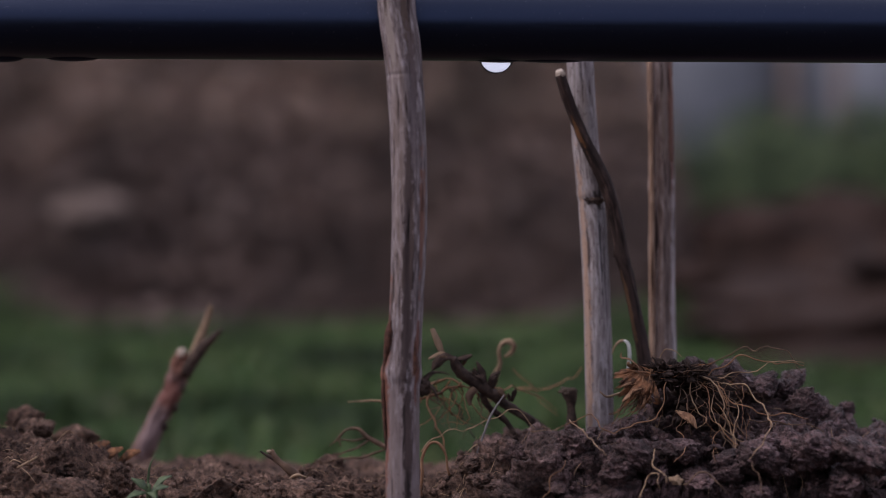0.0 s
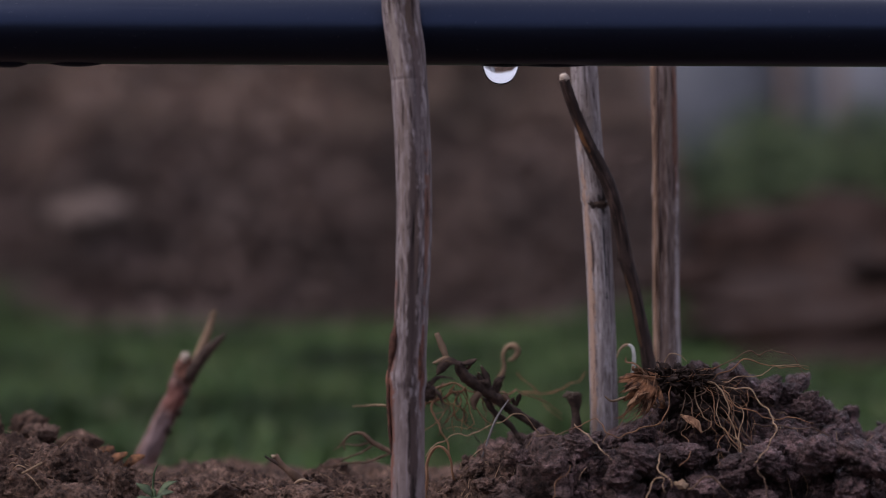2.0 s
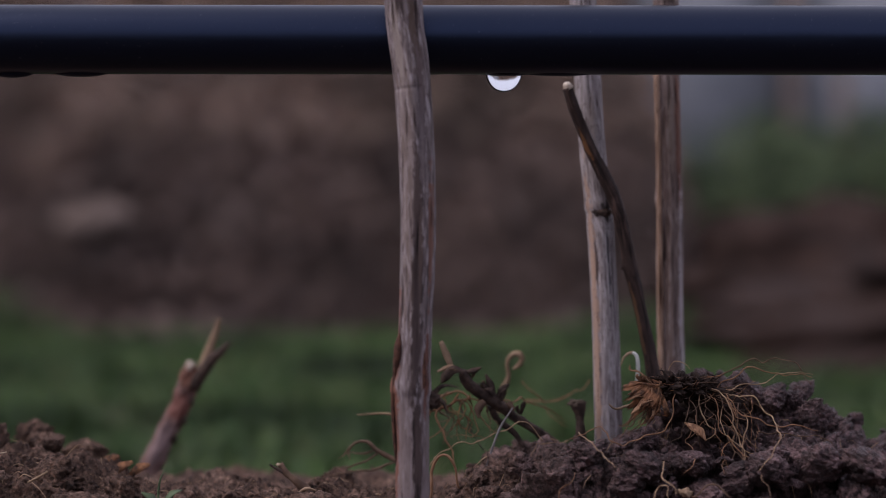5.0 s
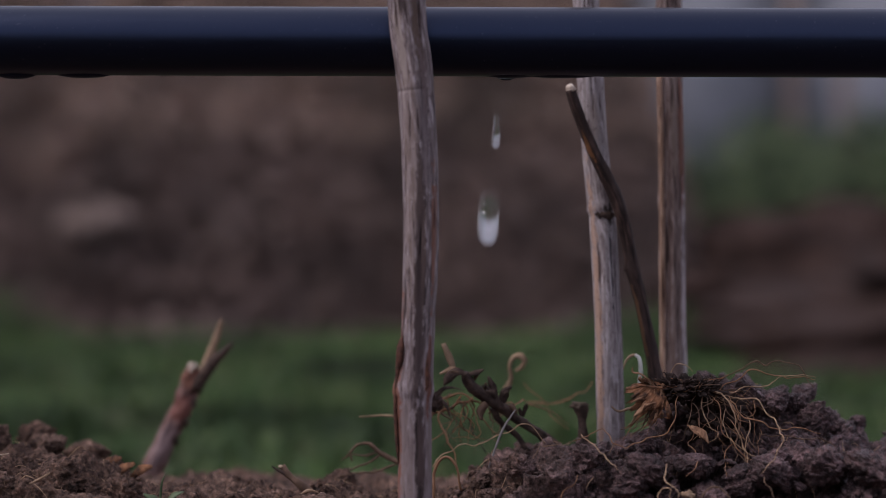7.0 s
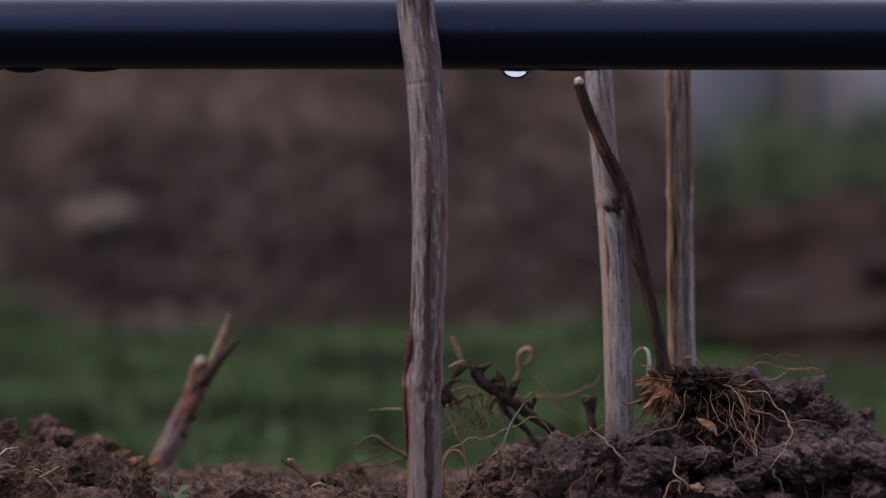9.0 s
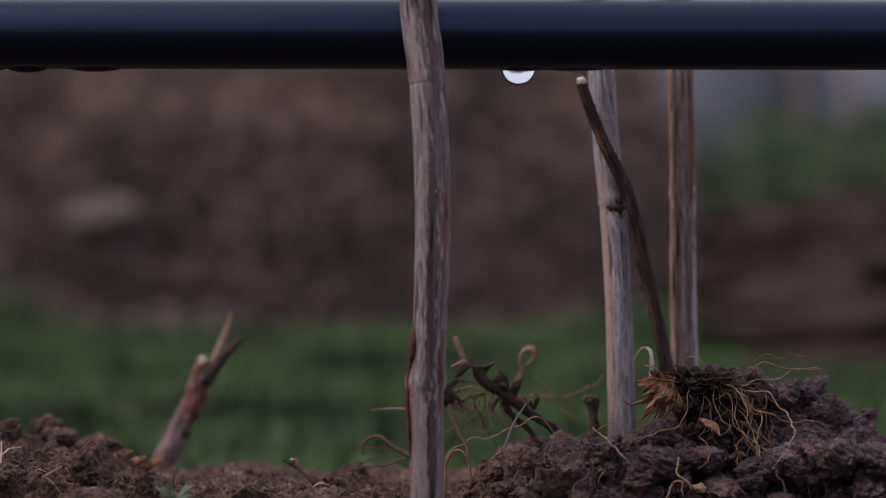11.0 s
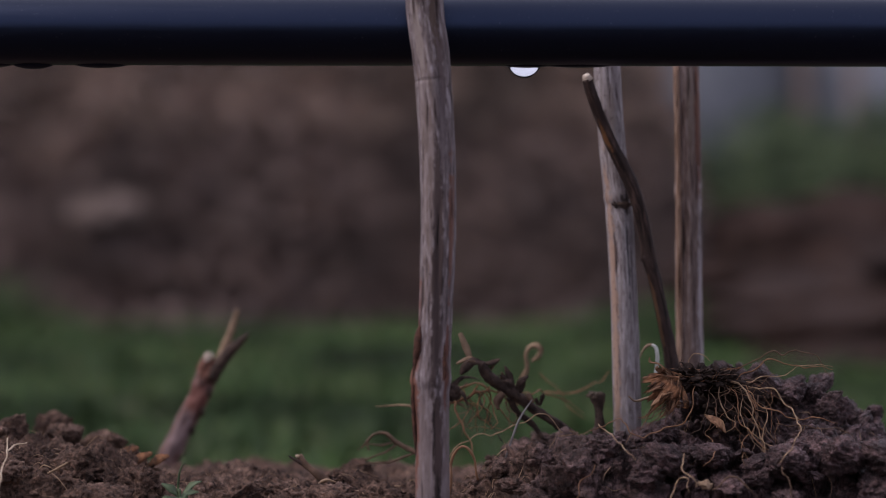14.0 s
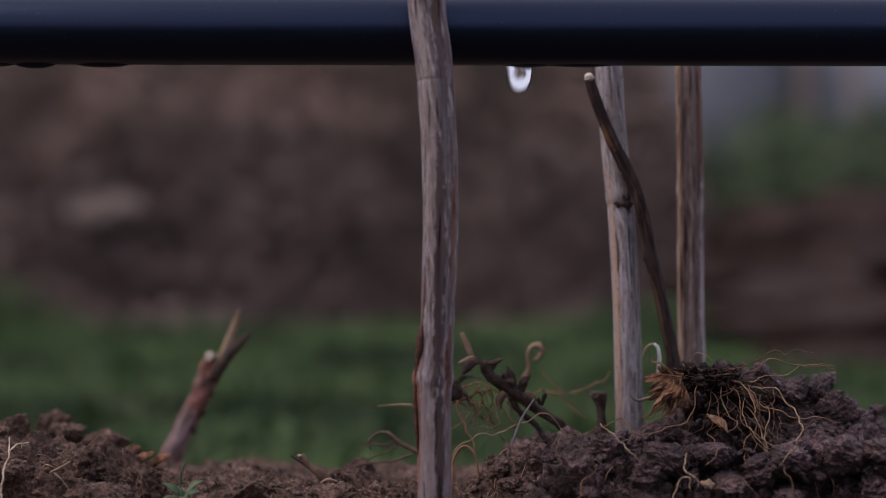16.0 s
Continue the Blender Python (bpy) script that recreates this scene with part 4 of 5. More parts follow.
    for k in range(9):
        t = rng.uniform(0, 1)
        x0, z0 = 4 + 14 * t, 23.5 - 9.5 * t
        a, L = radians(rng.uniform(20, 160)), rng.uniform(2.0, 4.2)
        pts = [(x0, 28.5, z0), (x0 + 0.5 * L * math.cos(a) + rng.uniform(-0.5, 0.5), 28, z0 + 0.6 * L * math.sin(a)), (x0 + L * math.cos(a), 27.6, z0 + 0.8 * L * math.sin(a))]
        part("leaf", blade(bmesh.new(), pts, (0.7, rng.uniform(0.8, 1.7), 0.2), (rng.uniform(-0.6, 0.6), -1, 0.4), 0.6, 0.2), DARK_STEM if k % 3 else ROOT_DARK, stem)
    for k in range(13):
        x0, z0 = rng.uniform(-3, 9), rng.uniform(15, 20)
        pts = [(x0, 30, z0), (x0 + rng.uniform(-3, 3), 31, z0 - rng.uniform(1, 4)), (x0 + rng.uniform(-4, 5), 31, z0 - rng.uniform(3, 9)), (x0 + rng.uniform(-4, 6), 32, z0 - rng.uniform(6, 13))]
        part("shoot", tube(bmesh.new(), pts, (0.22, 0.17, 0.14, 0.08), 8, 7, 0.3, wobble=1.6, seed=60 + k), (ROOT_DARK, ROOT_RUST, HUSK)[k % 3], stem)
    s = thing("curled_leaf", "tan dry leaf curled into a hook", "dry leaf")
    part("blade", blade(bmesh.new(), [(12.4, 59, 12), (13.2, 59, 17.5), (15, 59, 21.9), (14.7, 59, 25.4), (15.9, 59, 27.6), (17.7, 59, 27.9), (18.7, 59, 26.6), (17.8, 59, 24.8), (16.3, 59, 23.9)], (1.0, 2.4, 1.2, 1.0, 1.2, 1.7, 1.5, 1.2, 0.6), (0.25, -1, 0.2), 0.5, 0.25, 7), CURL, s)
    s = thing("bent_blade", "whitish dry grass blade bent into a hook", "dry leaf")
    part("blade", blade(bmesh.new(), [(45.3, 31, 19.5), (45.9, 30, 22.5), (46.3, 30, 26), (46.0, 30, 28.8), (45.0, 30, 29.8)], (0.8, 1.1, 1.3, 1.1, 0.7), (0.5, -1, 0.1), 0.3, 0.15), PALE, s)
    part("tip", blade(bmesh.new(), [(45.2, 30.1, 29.7), (44, 30, 29.5), (42.8, 30, 28.4), (42.0, 30, 26.4)], (0.7, 0.8, 0.6, 0.3), (0.4, -1, 0.2), 0.4, 0.15), CURL, s, "tan curled tip")
    s = thing("straw", "thin grey-green straw leaning on the weed stem", "straw")
    part("blade", blade(bmesh.new(), [(8.2, 21, 2.4), (11.5, 22, 11.4), (14.9, 24, 16.6)], (0.5, 0.6, 0.3), (0, -1, 0), 0.3, 0.2), STONE, s)
    s = thing("root_thread", "long thin tan root stretched across the gap", "root")
    part("root", tube(bmesh.new(), [(-5.5, 22, 3.2), (-3.4, 22, 6.0), (0.8, 22, 7.4), (6.3, 22, 8.5), (11.9, 22, 11.2), (16.7, 22, 13.3), (22.9, 22, 9)], (0.16, 0.15, 0.15, 0.13), 10, 8, 0.1, wobble=1.4, seed=2), ROOT, s)
    s = thing("root_thread", "thin pale root reaching sideways behind the stalk", "root")
    part("root", tube(bmesh.new(), [(-24.3, 40, 13.5), (-19.3, 40, 13.9), (-13.5, 39, 13.5), (-7, 36, 12.5)], (0.12, 0.28, 0.32), 8, 8, 0.1, wobble=0.3, seed=5), ROOT, s)
    s = thing("dry_twig", "small crooked dry twig on the soil", "twig")
    stem = part("stem", tube(bmesh.new(), [(-9, 38, -3), (-13.5, 40, 1.6), (-19.3, 40, 4.5), (-21.6, 40, 6.9), (-24.6, 40, 6.6), (-27.9, 40, 3.4)], (0.75, 0.68, 0.58, 0.46, 0.36, 0.2), 2, 10, 0.25, wobble=0.6, seed=5), ROOT_DARK, s)
    part("side_stem", tube(bmesh.new(), [(-27, 40, 0), (-22.1, 40, 1.9), (-18.9, 40, 4.2)], (0.18, 0.28, 0.34), 2, 8, 0.2, wobble=0.5, seed=9), ROOT_DARK, stem)
    for pts in ([(-19.3, 40, 4.4), (-22.6, 40, 3.6), (-25.4, 40, 4.2), (-28.6, 40, 2.6)],
                [(-13.5, 40, 1.6), (-16.8, 40, 0.2), (-20.6, 40, -0.8), (-26.0, 40, -1.0), (-31.0, 40, -2.2)], [(-24.6, 40, 6.6), (-26.2, 40, 5.0), (-25.6, 40, 2.6)]):
        part("side_stem", tube(bmesh.new(), pts, (0.32, 0.28, 0.22, 0.12), 2, 8, 0.3, wobble=0.8, seed=int(pts[1][0])), ROOT_DARK, stem)
    s = thing("root_arch", "looped tan root rising from the soil", "root")
    part("root", tube(bmesh.new(), [(-5.6, 15, -8), (-4.6, 15, 2.6), (-2.2, 15, 5.7), (0.1, 15, 4.6), (1.6, 15, -2)], (0.4, 0.38, 0.36, 0.34, 0.3), 8, 8, 0.2, wobble=0.9, seed=8), ROOT_RUST, s)
    s = thing("straw_stub", "short straw stub sticking out of the soil", "straw")
    stem = part("stem", tube(bmesh.new(), [(-33, 22, -5), (-37.5, 22, -1.2), (-40.6, 22, 1.0), (-42.4, 22, 3.0)], (1.0, 0.9, 0.75, 0.6), 8, 14, 0.4, wobble=0.5, seed=4), ROOT_DARK, s)
    part("side_stem", tube(bmesh.new(), [(-39.5, 22, 0.2), (-42, 21.6, 1.6), (-44.6, 21.6, 3.0)], (0.6, 0.5, 0.25), 6, 10, 0.3, wobble=0.4, seed=8), DARK_STEM, stem)
    part("cut_end", lump(bmesh.new(), (-42.5, 21.9, 3.1), (0.6, 0.5, 0.4), 0.3, 3, 2), STRAW, stem, "pale cut end")


front_stalk()
rear_stalks()
leaning_twig()
left_stub()
small_stub()
withered_weed()


# ---------------------------------------------------------------- the uprooted clump on the mound
def root_clump():
    s = thing("root_clump", "uprooted tuft of tan fibrous roots on the damp mound", "roots")
    part("crown", lump(bmesh.new(), (52.4, 11.5, 22.8), (4.6, 5.5, 2.9), 0.6, 5, 16, 1.8, cracks=0.35), CROWN, s, "dark woody crown")
    part("crown", lump(bmesh.new(), (58.2, 13.0, 22.6), (4.6, 5.5, 2.6), 0.6, 5, 6, 1.8, cracks=0.3), CROWN, s, "dark woody crown")
    # dark body behind the roots, standing in for the shade of the hollow
    part("root_ball_shade", lump(bmesh.new(), (63.5, 19.5, 16.0), (6.4, 5.5, 6.0), 0.45, 5, 9, 1.6, cracks=0.35), CROWN, s, "soil-filled root ball, dark to stand in for the shaded hollow")
    rng = random.Random(12)
    for neck, rim, bulge, seed in (([(47.8, 10.5, 25.2), (49.4, 9.5, 24.2), (50.0, 9.0, 22.4)], [(39.8, 12, 22.8), (40.2, 9.5, 19.6), (42.0, 7.5, 16.6), (45.2, 6.5, 15.0), (48.2, 8.5, 15.4)], 2.0, 3),
                                   ([(46.6, 9.6, 25.0), (48.2, 8.4, 23.6), (49.8, 8.4, 22.6)], [(42.4, 8.6, 22.4), (42.4, 6.0, 19.4), (45.2, 5.2, 17.6), (48.8, 6.2, 17.8)], 1.6, 8)):
        part("husk", sheath(bmesh.new(), neck, rim, bulge, 1.0, seed), HUSK, s, "torn papery brown husk")
    for k in range(15):
        ang = radians(rng.uniform(120, 300))
        reach = rng.uniform(4.5, 10.5)
        root_at = Vector((49.4 + rng.uniform(-2.5, 1.5), 8.4, 21.6 + rng.uniform(-2.0, 3.0)))
        tip = Vector((max(38.6, root_at.x + reach * math.cos(ang)), rng.uniform(4.6, 8.4), max(14.0, root_at.z + reach * math.sin(ang))))
        mid = root_at.lerp(tip, 0.5) + Vector((rng.uniform(-1.4, 1.0), rng.uniform(-2.6, 0.4), rng.uniform(-0.8, 1.6)))
        bend = mid.lerp(tip, 0.6) + Vector((rng.uniform(-0.9, 0.9), rng.uniform(-1.2, 0.8), rng.uniform(-0.9, 0.9)))
        w = rng.uniform(1.6, 2.6) if k % 5 == 0 else rng.uniform(0.4, 1.3)
        part("husk", blade(bmesh.new(), [root_at, mid, bend, tip], (0.8, w, w * rng.uniform(0.5, 1.1), w * rng.uniform(0.3, 0.9), 0.15), (rng.uniform(-1, 1), -1, rng.uniform(-0.4, 0.9)), rng.uniform(0.3, 1.2), 0.12, 7), (HUSK_PALE, HUSK, HUSK, HUSK_PALE, ROOT_RUST)[k % 5], s, "torn papery brown husk")
    for k in range(52):
        x0, z0 = rng.uniform(48, 63), rng.uniform(22.0, 25.4)
        L, ang = rng.uniform(1.5, 4.5), radians(rng.uniform(-30, 210))
        y0 = rng.uniform(6.0, 11)
        pts = [(x0, y0 + 1.5, z0)]
        for t in (0.5, 1.0):
            pts.append((x0 + t * L * math.cos(ang) + rng.uniform(-1, 1), y0 + rng.uniform(-1.5, 1), z0 + 0.55 * t * L * math.sin(ang) + rng.uniform(-0.9, 0.5)))
        part("husk_fibre", blade(bmesh.new(), pts, (0.3, rng.uniform(0.12, 0.4), 0.1), (rng.uniform(-0.9, 0.9), -1, rng.uniform(-0.3, 0.6)), 0.9, 0.12, 5), (CROWN, ROOT_DARK, CROWN, HUSK, CROWN)[k % 5], s)
    for k in range(26):
        x0, z0 = rng.uniform(41.5, 47.5), rng.uniform(13.0, 18.5)
        L = rng.uniform(2.5, 5.5)
        pts = [(x0 + 1.5, 8.5, z0 + 2.0), (x0, rng.uniform(5.5, 8), z0 + rng.uniform(-0.6, 0.6)), (x0 - L * rng.uniform(0.1, 0.8), rng.uniform(5, 8.5), z0 - L * rng.uniform(0.0, 0.6))]
        part("husk_fibre", tube(bmesh.new(), pts, (0.14, 0.12, 0.05), 6, 6, 0.2, wobble=1.0, seed=k), (HUSK, ROOT_DARK)[k % 2], s)
    part("husk_chip", lump(bmesh.new(), (46.2, 8.0, 23.4), (1.0, 0.6, 1.5), 0.5, 3, 4, cracks=0.2), CURL, s, "pale torn flake")
    part("husk_chip", lump(bmesh.new(), (48.6, 8.2, 22.0), (0.8, 0.6, 0.9), 0.5, 3, 6, cracks=0.2), CURL, s, "pale torn flake")

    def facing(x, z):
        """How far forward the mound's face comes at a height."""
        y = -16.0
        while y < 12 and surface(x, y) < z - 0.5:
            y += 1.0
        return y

    def root(pts, r=0.34, mat=ROOT, seed=0, fixed=False):
        r *= 0.52
        mat = ROOT_RUST if mat is ROOT and seed % 3 == 1 else mat
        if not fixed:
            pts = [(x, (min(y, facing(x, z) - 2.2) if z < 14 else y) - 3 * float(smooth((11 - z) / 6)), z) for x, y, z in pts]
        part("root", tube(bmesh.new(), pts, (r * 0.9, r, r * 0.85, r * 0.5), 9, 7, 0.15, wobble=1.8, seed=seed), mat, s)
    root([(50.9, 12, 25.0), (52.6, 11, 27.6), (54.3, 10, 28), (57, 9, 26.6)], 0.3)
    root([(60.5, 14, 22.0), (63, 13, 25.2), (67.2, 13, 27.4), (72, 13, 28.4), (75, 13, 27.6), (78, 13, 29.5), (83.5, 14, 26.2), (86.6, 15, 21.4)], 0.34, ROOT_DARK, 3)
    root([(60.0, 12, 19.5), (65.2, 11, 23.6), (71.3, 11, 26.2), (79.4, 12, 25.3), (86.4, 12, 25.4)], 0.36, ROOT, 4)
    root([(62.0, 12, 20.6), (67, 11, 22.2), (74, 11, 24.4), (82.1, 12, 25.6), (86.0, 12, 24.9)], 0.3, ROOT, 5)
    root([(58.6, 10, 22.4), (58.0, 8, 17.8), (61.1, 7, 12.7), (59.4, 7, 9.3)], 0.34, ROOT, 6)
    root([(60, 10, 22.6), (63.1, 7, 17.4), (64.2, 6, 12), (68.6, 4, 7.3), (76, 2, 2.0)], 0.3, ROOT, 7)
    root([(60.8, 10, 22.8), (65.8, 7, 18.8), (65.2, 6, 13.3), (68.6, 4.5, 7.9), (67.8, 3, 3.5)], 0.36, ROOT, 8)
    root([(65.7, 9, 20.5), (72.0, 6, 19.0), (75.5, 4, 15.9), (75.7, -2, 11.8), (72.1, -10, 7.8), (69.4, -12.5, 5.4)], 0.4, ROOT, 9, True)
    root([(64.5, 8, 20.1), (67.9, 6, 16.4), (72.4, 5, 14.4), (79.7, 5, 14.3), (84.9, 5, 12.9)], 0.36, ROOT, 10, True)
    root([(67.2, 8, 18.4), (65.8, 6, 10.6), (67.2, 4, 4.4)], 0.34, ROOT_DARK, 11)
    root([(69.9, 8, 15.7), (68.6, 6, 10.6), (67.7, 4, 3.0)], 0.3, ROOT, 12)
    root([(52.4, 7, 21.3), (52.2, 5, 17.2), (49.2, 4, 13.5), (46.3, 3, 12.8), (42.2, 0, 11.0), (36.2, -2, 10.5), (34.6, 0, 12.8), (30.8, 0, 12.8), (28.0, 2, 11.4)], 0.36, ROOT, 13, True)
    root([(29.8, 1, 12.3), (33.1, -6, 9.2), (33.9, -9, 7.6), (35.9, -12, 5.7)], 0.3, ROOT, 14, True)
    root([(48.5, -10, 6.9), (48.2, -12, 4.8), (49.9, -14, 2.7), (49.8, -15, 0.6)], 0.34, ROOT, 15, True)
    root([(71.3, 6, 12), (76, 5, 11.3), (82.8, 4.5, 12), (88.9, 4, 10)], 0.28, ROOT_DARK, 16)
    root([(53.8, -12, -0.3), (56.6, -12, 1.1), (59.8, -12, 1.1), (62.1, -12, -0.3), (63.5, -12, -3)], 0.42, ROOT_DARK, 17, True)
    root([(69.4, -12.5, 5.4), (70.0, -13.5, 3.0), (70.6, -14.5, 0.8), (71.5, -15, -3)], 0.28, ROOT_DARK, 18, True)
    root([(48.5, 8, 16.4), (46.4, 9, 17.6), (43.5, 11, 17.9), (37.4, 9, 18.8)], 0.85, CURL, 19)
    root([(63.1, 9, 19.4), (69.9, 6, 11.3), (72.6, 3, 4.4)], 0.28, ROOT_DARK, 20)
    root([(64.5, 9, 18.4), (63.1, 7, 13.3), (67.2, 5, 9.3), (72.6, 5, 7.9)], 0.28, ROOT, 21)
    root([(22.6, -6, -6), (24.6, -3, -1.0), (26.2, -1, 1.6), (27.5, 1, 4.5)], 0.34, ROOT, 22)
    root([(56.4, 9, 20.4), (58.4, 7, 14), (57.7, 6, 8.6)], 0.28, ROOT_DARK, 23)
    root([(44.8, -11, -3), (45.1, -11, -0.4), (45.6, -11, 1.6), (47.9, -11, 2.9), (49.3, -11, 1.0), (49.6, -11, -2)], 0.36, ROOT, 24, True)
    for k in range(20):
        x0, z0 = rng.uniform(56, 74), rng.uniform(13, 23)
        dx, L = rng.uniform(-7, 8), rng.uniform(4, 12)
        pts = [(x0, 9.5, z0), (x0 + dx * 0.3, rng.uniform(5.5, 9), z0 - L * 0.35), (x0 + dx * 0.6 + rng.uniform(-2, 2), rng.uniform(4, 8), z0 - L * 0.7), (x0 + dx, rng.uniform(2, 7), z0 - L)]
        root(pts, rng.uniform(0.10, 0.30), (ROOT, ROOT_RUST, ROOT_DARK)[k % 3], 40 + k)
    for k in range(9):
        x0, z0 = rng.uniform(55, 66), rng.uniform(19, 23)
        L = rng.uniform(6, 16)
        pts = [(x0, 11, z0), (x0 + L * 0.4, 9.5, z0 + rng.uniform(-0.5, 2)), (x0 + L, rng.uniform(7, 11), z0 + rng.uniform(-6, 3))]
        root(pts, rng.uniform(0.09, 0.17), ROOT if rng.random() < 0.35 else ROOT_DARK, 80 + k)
    s = thing("seed_husk", "small tan dry seed husk among the roots", "husk")
    part("shell", blade(bmesh.new(), [(54.6, 4.6, 14.6), (56.0, 3.6, 13.6), (57.8, 3.2, 12.4), (59.4, 3.6, 10.4)], (0.4, 1.9, 2.3, 0.3), (0.3, -1, 0.5), 0.6, 0.3, 6), HUSK_PALE, s)
    s = thing("wood_chip", "torn tan wood chip lodged in the mound", "wood chip")
    part("chip", lump(bmesh.new(), (52.8, -9.5, 0.1), (1.2, 0.7, 1.0), 0.7, 3, 9), CURL, s)


root_clump()


# ---------------------------------------------------------------- clods, crumbs, straws
def clods():
    shapes = []
    for k in range(7):
        bm = lump(bmesh.new(), (0, 0, 0), (1000, 1000, 1000), 0.30, 5, k * 3 + 1, 1.0)
        cut = random.Random(70 + k)
        faces = [Vector((cut.gauss(0, 1), cut.gauss(0, 1), cut.gauss(0, 1))).normalized() for _ in range(9)]
        for q in bm.verts:
            for nrm in faces:
                over = q.co.dot(nrm) - 0.68
                if over > 0:
                    q.co -= nrm * over * 0.85
            q.co *= 1 + 0.22 * noise.fractal(q.co * 3.2 + Vector((k, 0, 0)), 0.6, 2.1, 3) + 0.10 * noise.fractal(q.co * 8, 0.6, 2.1, 3)
        me = bpy.data.meshes.new("clod")
        bm.to_mesh(me)
        bm.free()
        me.materials.append(SOIL)
        me.polygons.foreach_set("use_smooth", [True] * len(me.polygons))
        shapes.append(me)
    rng = random.Random(21)

    def clod(x, y, z, size, k, label):
        ob = new("clod", shapes[k % 7])
        ob.rotation_euler = (rng.uniform(-0.4, 0.4), rng.uniform(-0.4, 0.4), rng.uniform(0, 6.28))
        ob.location, ob.scale = (x / 1000, y / 1000, z / 1000), [c / 1000 for c in size]
        tagged(ob, label, "clod", "clods on the soil bed")
    damp, dry = "dark damp clod of soil on the mound", "dry brown clod of crumbly soil"
    for x, y, z, sx, sy, sz in ((55.8, 0, 6.0, 5.4, 4.5, 3.2), (40.6, -3, 2.0, 6, 5, 3.6), (15.4, 3, 5.0, 3.6, 3.4, 3.0), (82.7, 5, 6.0, 8, 5, 4.5), (88.3, 24, 13.5, 6, 5, 4.4),
                                (70.5, 22, 20, 5, 5, 4.6), (78.0, 24, 18.4, 4.4, 5, 3.6), (46.0, 12, 10.5, 4, 4, 2.5), (98, 8, 2.5, 8, 6, 4.0), (24, -2, 3.2, 5, 4, 3.4),
                                (66, -3, 1.8, 5, 4, 3.0), (31, 2, 8.0, 4.5, 4, 2.8), (10, -8, -5.5, 4.4, 4, 3.2), (72, -7, -4, 7, 4, 3.4), (92, -5, -1, 6, 5, 4), (84, 30, 17.2, 5, 4, 3.2), (85, -5, 6.4, 6.4, 7, 4.0), (97, -6, 5.0, 7, 7, 4.2), (72, -5, 4.8, 5.4, 6, 3.4), (107, -5, 3.4, 6.5, 7, 4.0), (44, -4, 5.4, 5.5, 6, 3.2), (95, 34, 11, 5.5, 4, 3.4), (62, 26, 22.5, 4, 4, 3)):
        clod(x, y, z, (sx, sy, sz), int(x) + int(z), damp)
    for k in range(20):
        x, low = 12 + 5.2 * k + rng.uniform(-2.5, 2.5), k % 2
        y = rng.uniform(-4, 1) - 3 * low
        size = rng.uniform(1.7, 3.8)
        z = float(bed_height(np.float64(x), np.float64(0.0))) - (0.8 if not low else 6.0) + rng.uniform(-2.2, 1.2)
        clod(x, y + 1.5, z - 0.6, (size * rng.uniform(1.2, 1.7), size, size * rng.uniform(0.45, 0.6)), rng.randrange(7), damp)
    clod(-111.2, 61, 6.2, (4.8, 4.4, 4.8), 2, "rounded pale brown clod standing above the soil")
    for x, y, z, sx, sz in ((-97, 56, 2.0, 6, 4.4), (-89, 52, 0, 4, 3), (-104, 45, 6.0, 5, 3), (-60, 50, -4.5, 5, 2.6), (-30, 46, -4, 5, 3), (-118, 40, 6, 6, 5)):
        clod(x, y, z, (sx, sx * 0.8, sz), int(x) + 9, dry)
    for x, y, dz, sx, sz in ((-112, 4, 0, 9, 5.5), (-101, -6, -1, 7.5, 5), (-95, 12, 0.5, 8, 5), (-86, -2, 0, 8.5, 5.2), (-78, 10, 0.4, 6, 4.4), (-72, -9, 0, 5, 4), (-57, 2, 1.0, 7, 4.2), (-48, 12, 0, 6.5, 4.0),
                             (-44, -6, 0.8, 7.5, 4.6), (-33, 4, 0.6, 7, 4.4), (-24, -6, 0.4, 6.5, 4.6), (-20, 10, 0, 6, 3.8), (-118, -10, 0, 8, 5)):
        clod(x, y, float(bed_height(np.float64(x), np.float64(y))) + dz - 0.8, (sx, sx * 0.8, sz), int(-x) + 3, dry)
    for _ in range(48):
        x, y = rng.uniform(-125, 125), rng.uniform(-20, 40)
        if -16 < x < -2 and y < -4:
            continue
        if x < -4 and rng.random() < 0.5:
            continue
        r = rng.uniform(1.2, 3.4) * (1.15 if x > 10 else 1.0)
        z = float(bed_height(np.float64(x), np.float64(y)))
        clod(x, y, z + 0.15 * r, (r * rng.uniform(0.9, 1.4), r, r * rng.uniform(0.6, 0.85)), rng.randrange(7), damp if x > 3 else dry)


def crumbs():
    rng = random.Random(33)
    base = bmesh.new()
    bmesh.ops.create_icosphere(base, subdivisions=1, radius=1.0)
    bv, bf = [q.co.copy() for q in base.verts], [[q.index for q in fc.verts] for fc in base.faces]
    base.free()
    v, f = [], []
    for _ in range(5200):
        x, y = rng.uniform(-125, 125), rng.triangular(-28, 48, 4)
        if x < -4 and rng.random() < 0.55:
            continue
        r = 0.22 + 0.9 * rng.random() ** 4
        z = surface(x, y) + r * 0.3
        k, sq = len(v), (rng.uniform(0.7, 1.4), rng.uniform(0.7, 1.4), rng.uniform(0.6, 1.0))
        v += [Vector((x + q.x * r * sq[0] * rng.uniform(0.7, 1.2), y + q.y * r * sq[1], z + q.z * r * sq[2] * rng.uniform(0.7, 1.2))) / 1000 for q in bv]
        f += [[i + k for i in fc] for fc in bf]
    tagged(soup("soil_crumbs", v, f, SOIL, smooth=True), "small loose crumbs of brown soil", "soil crumbs", kind="stuff")


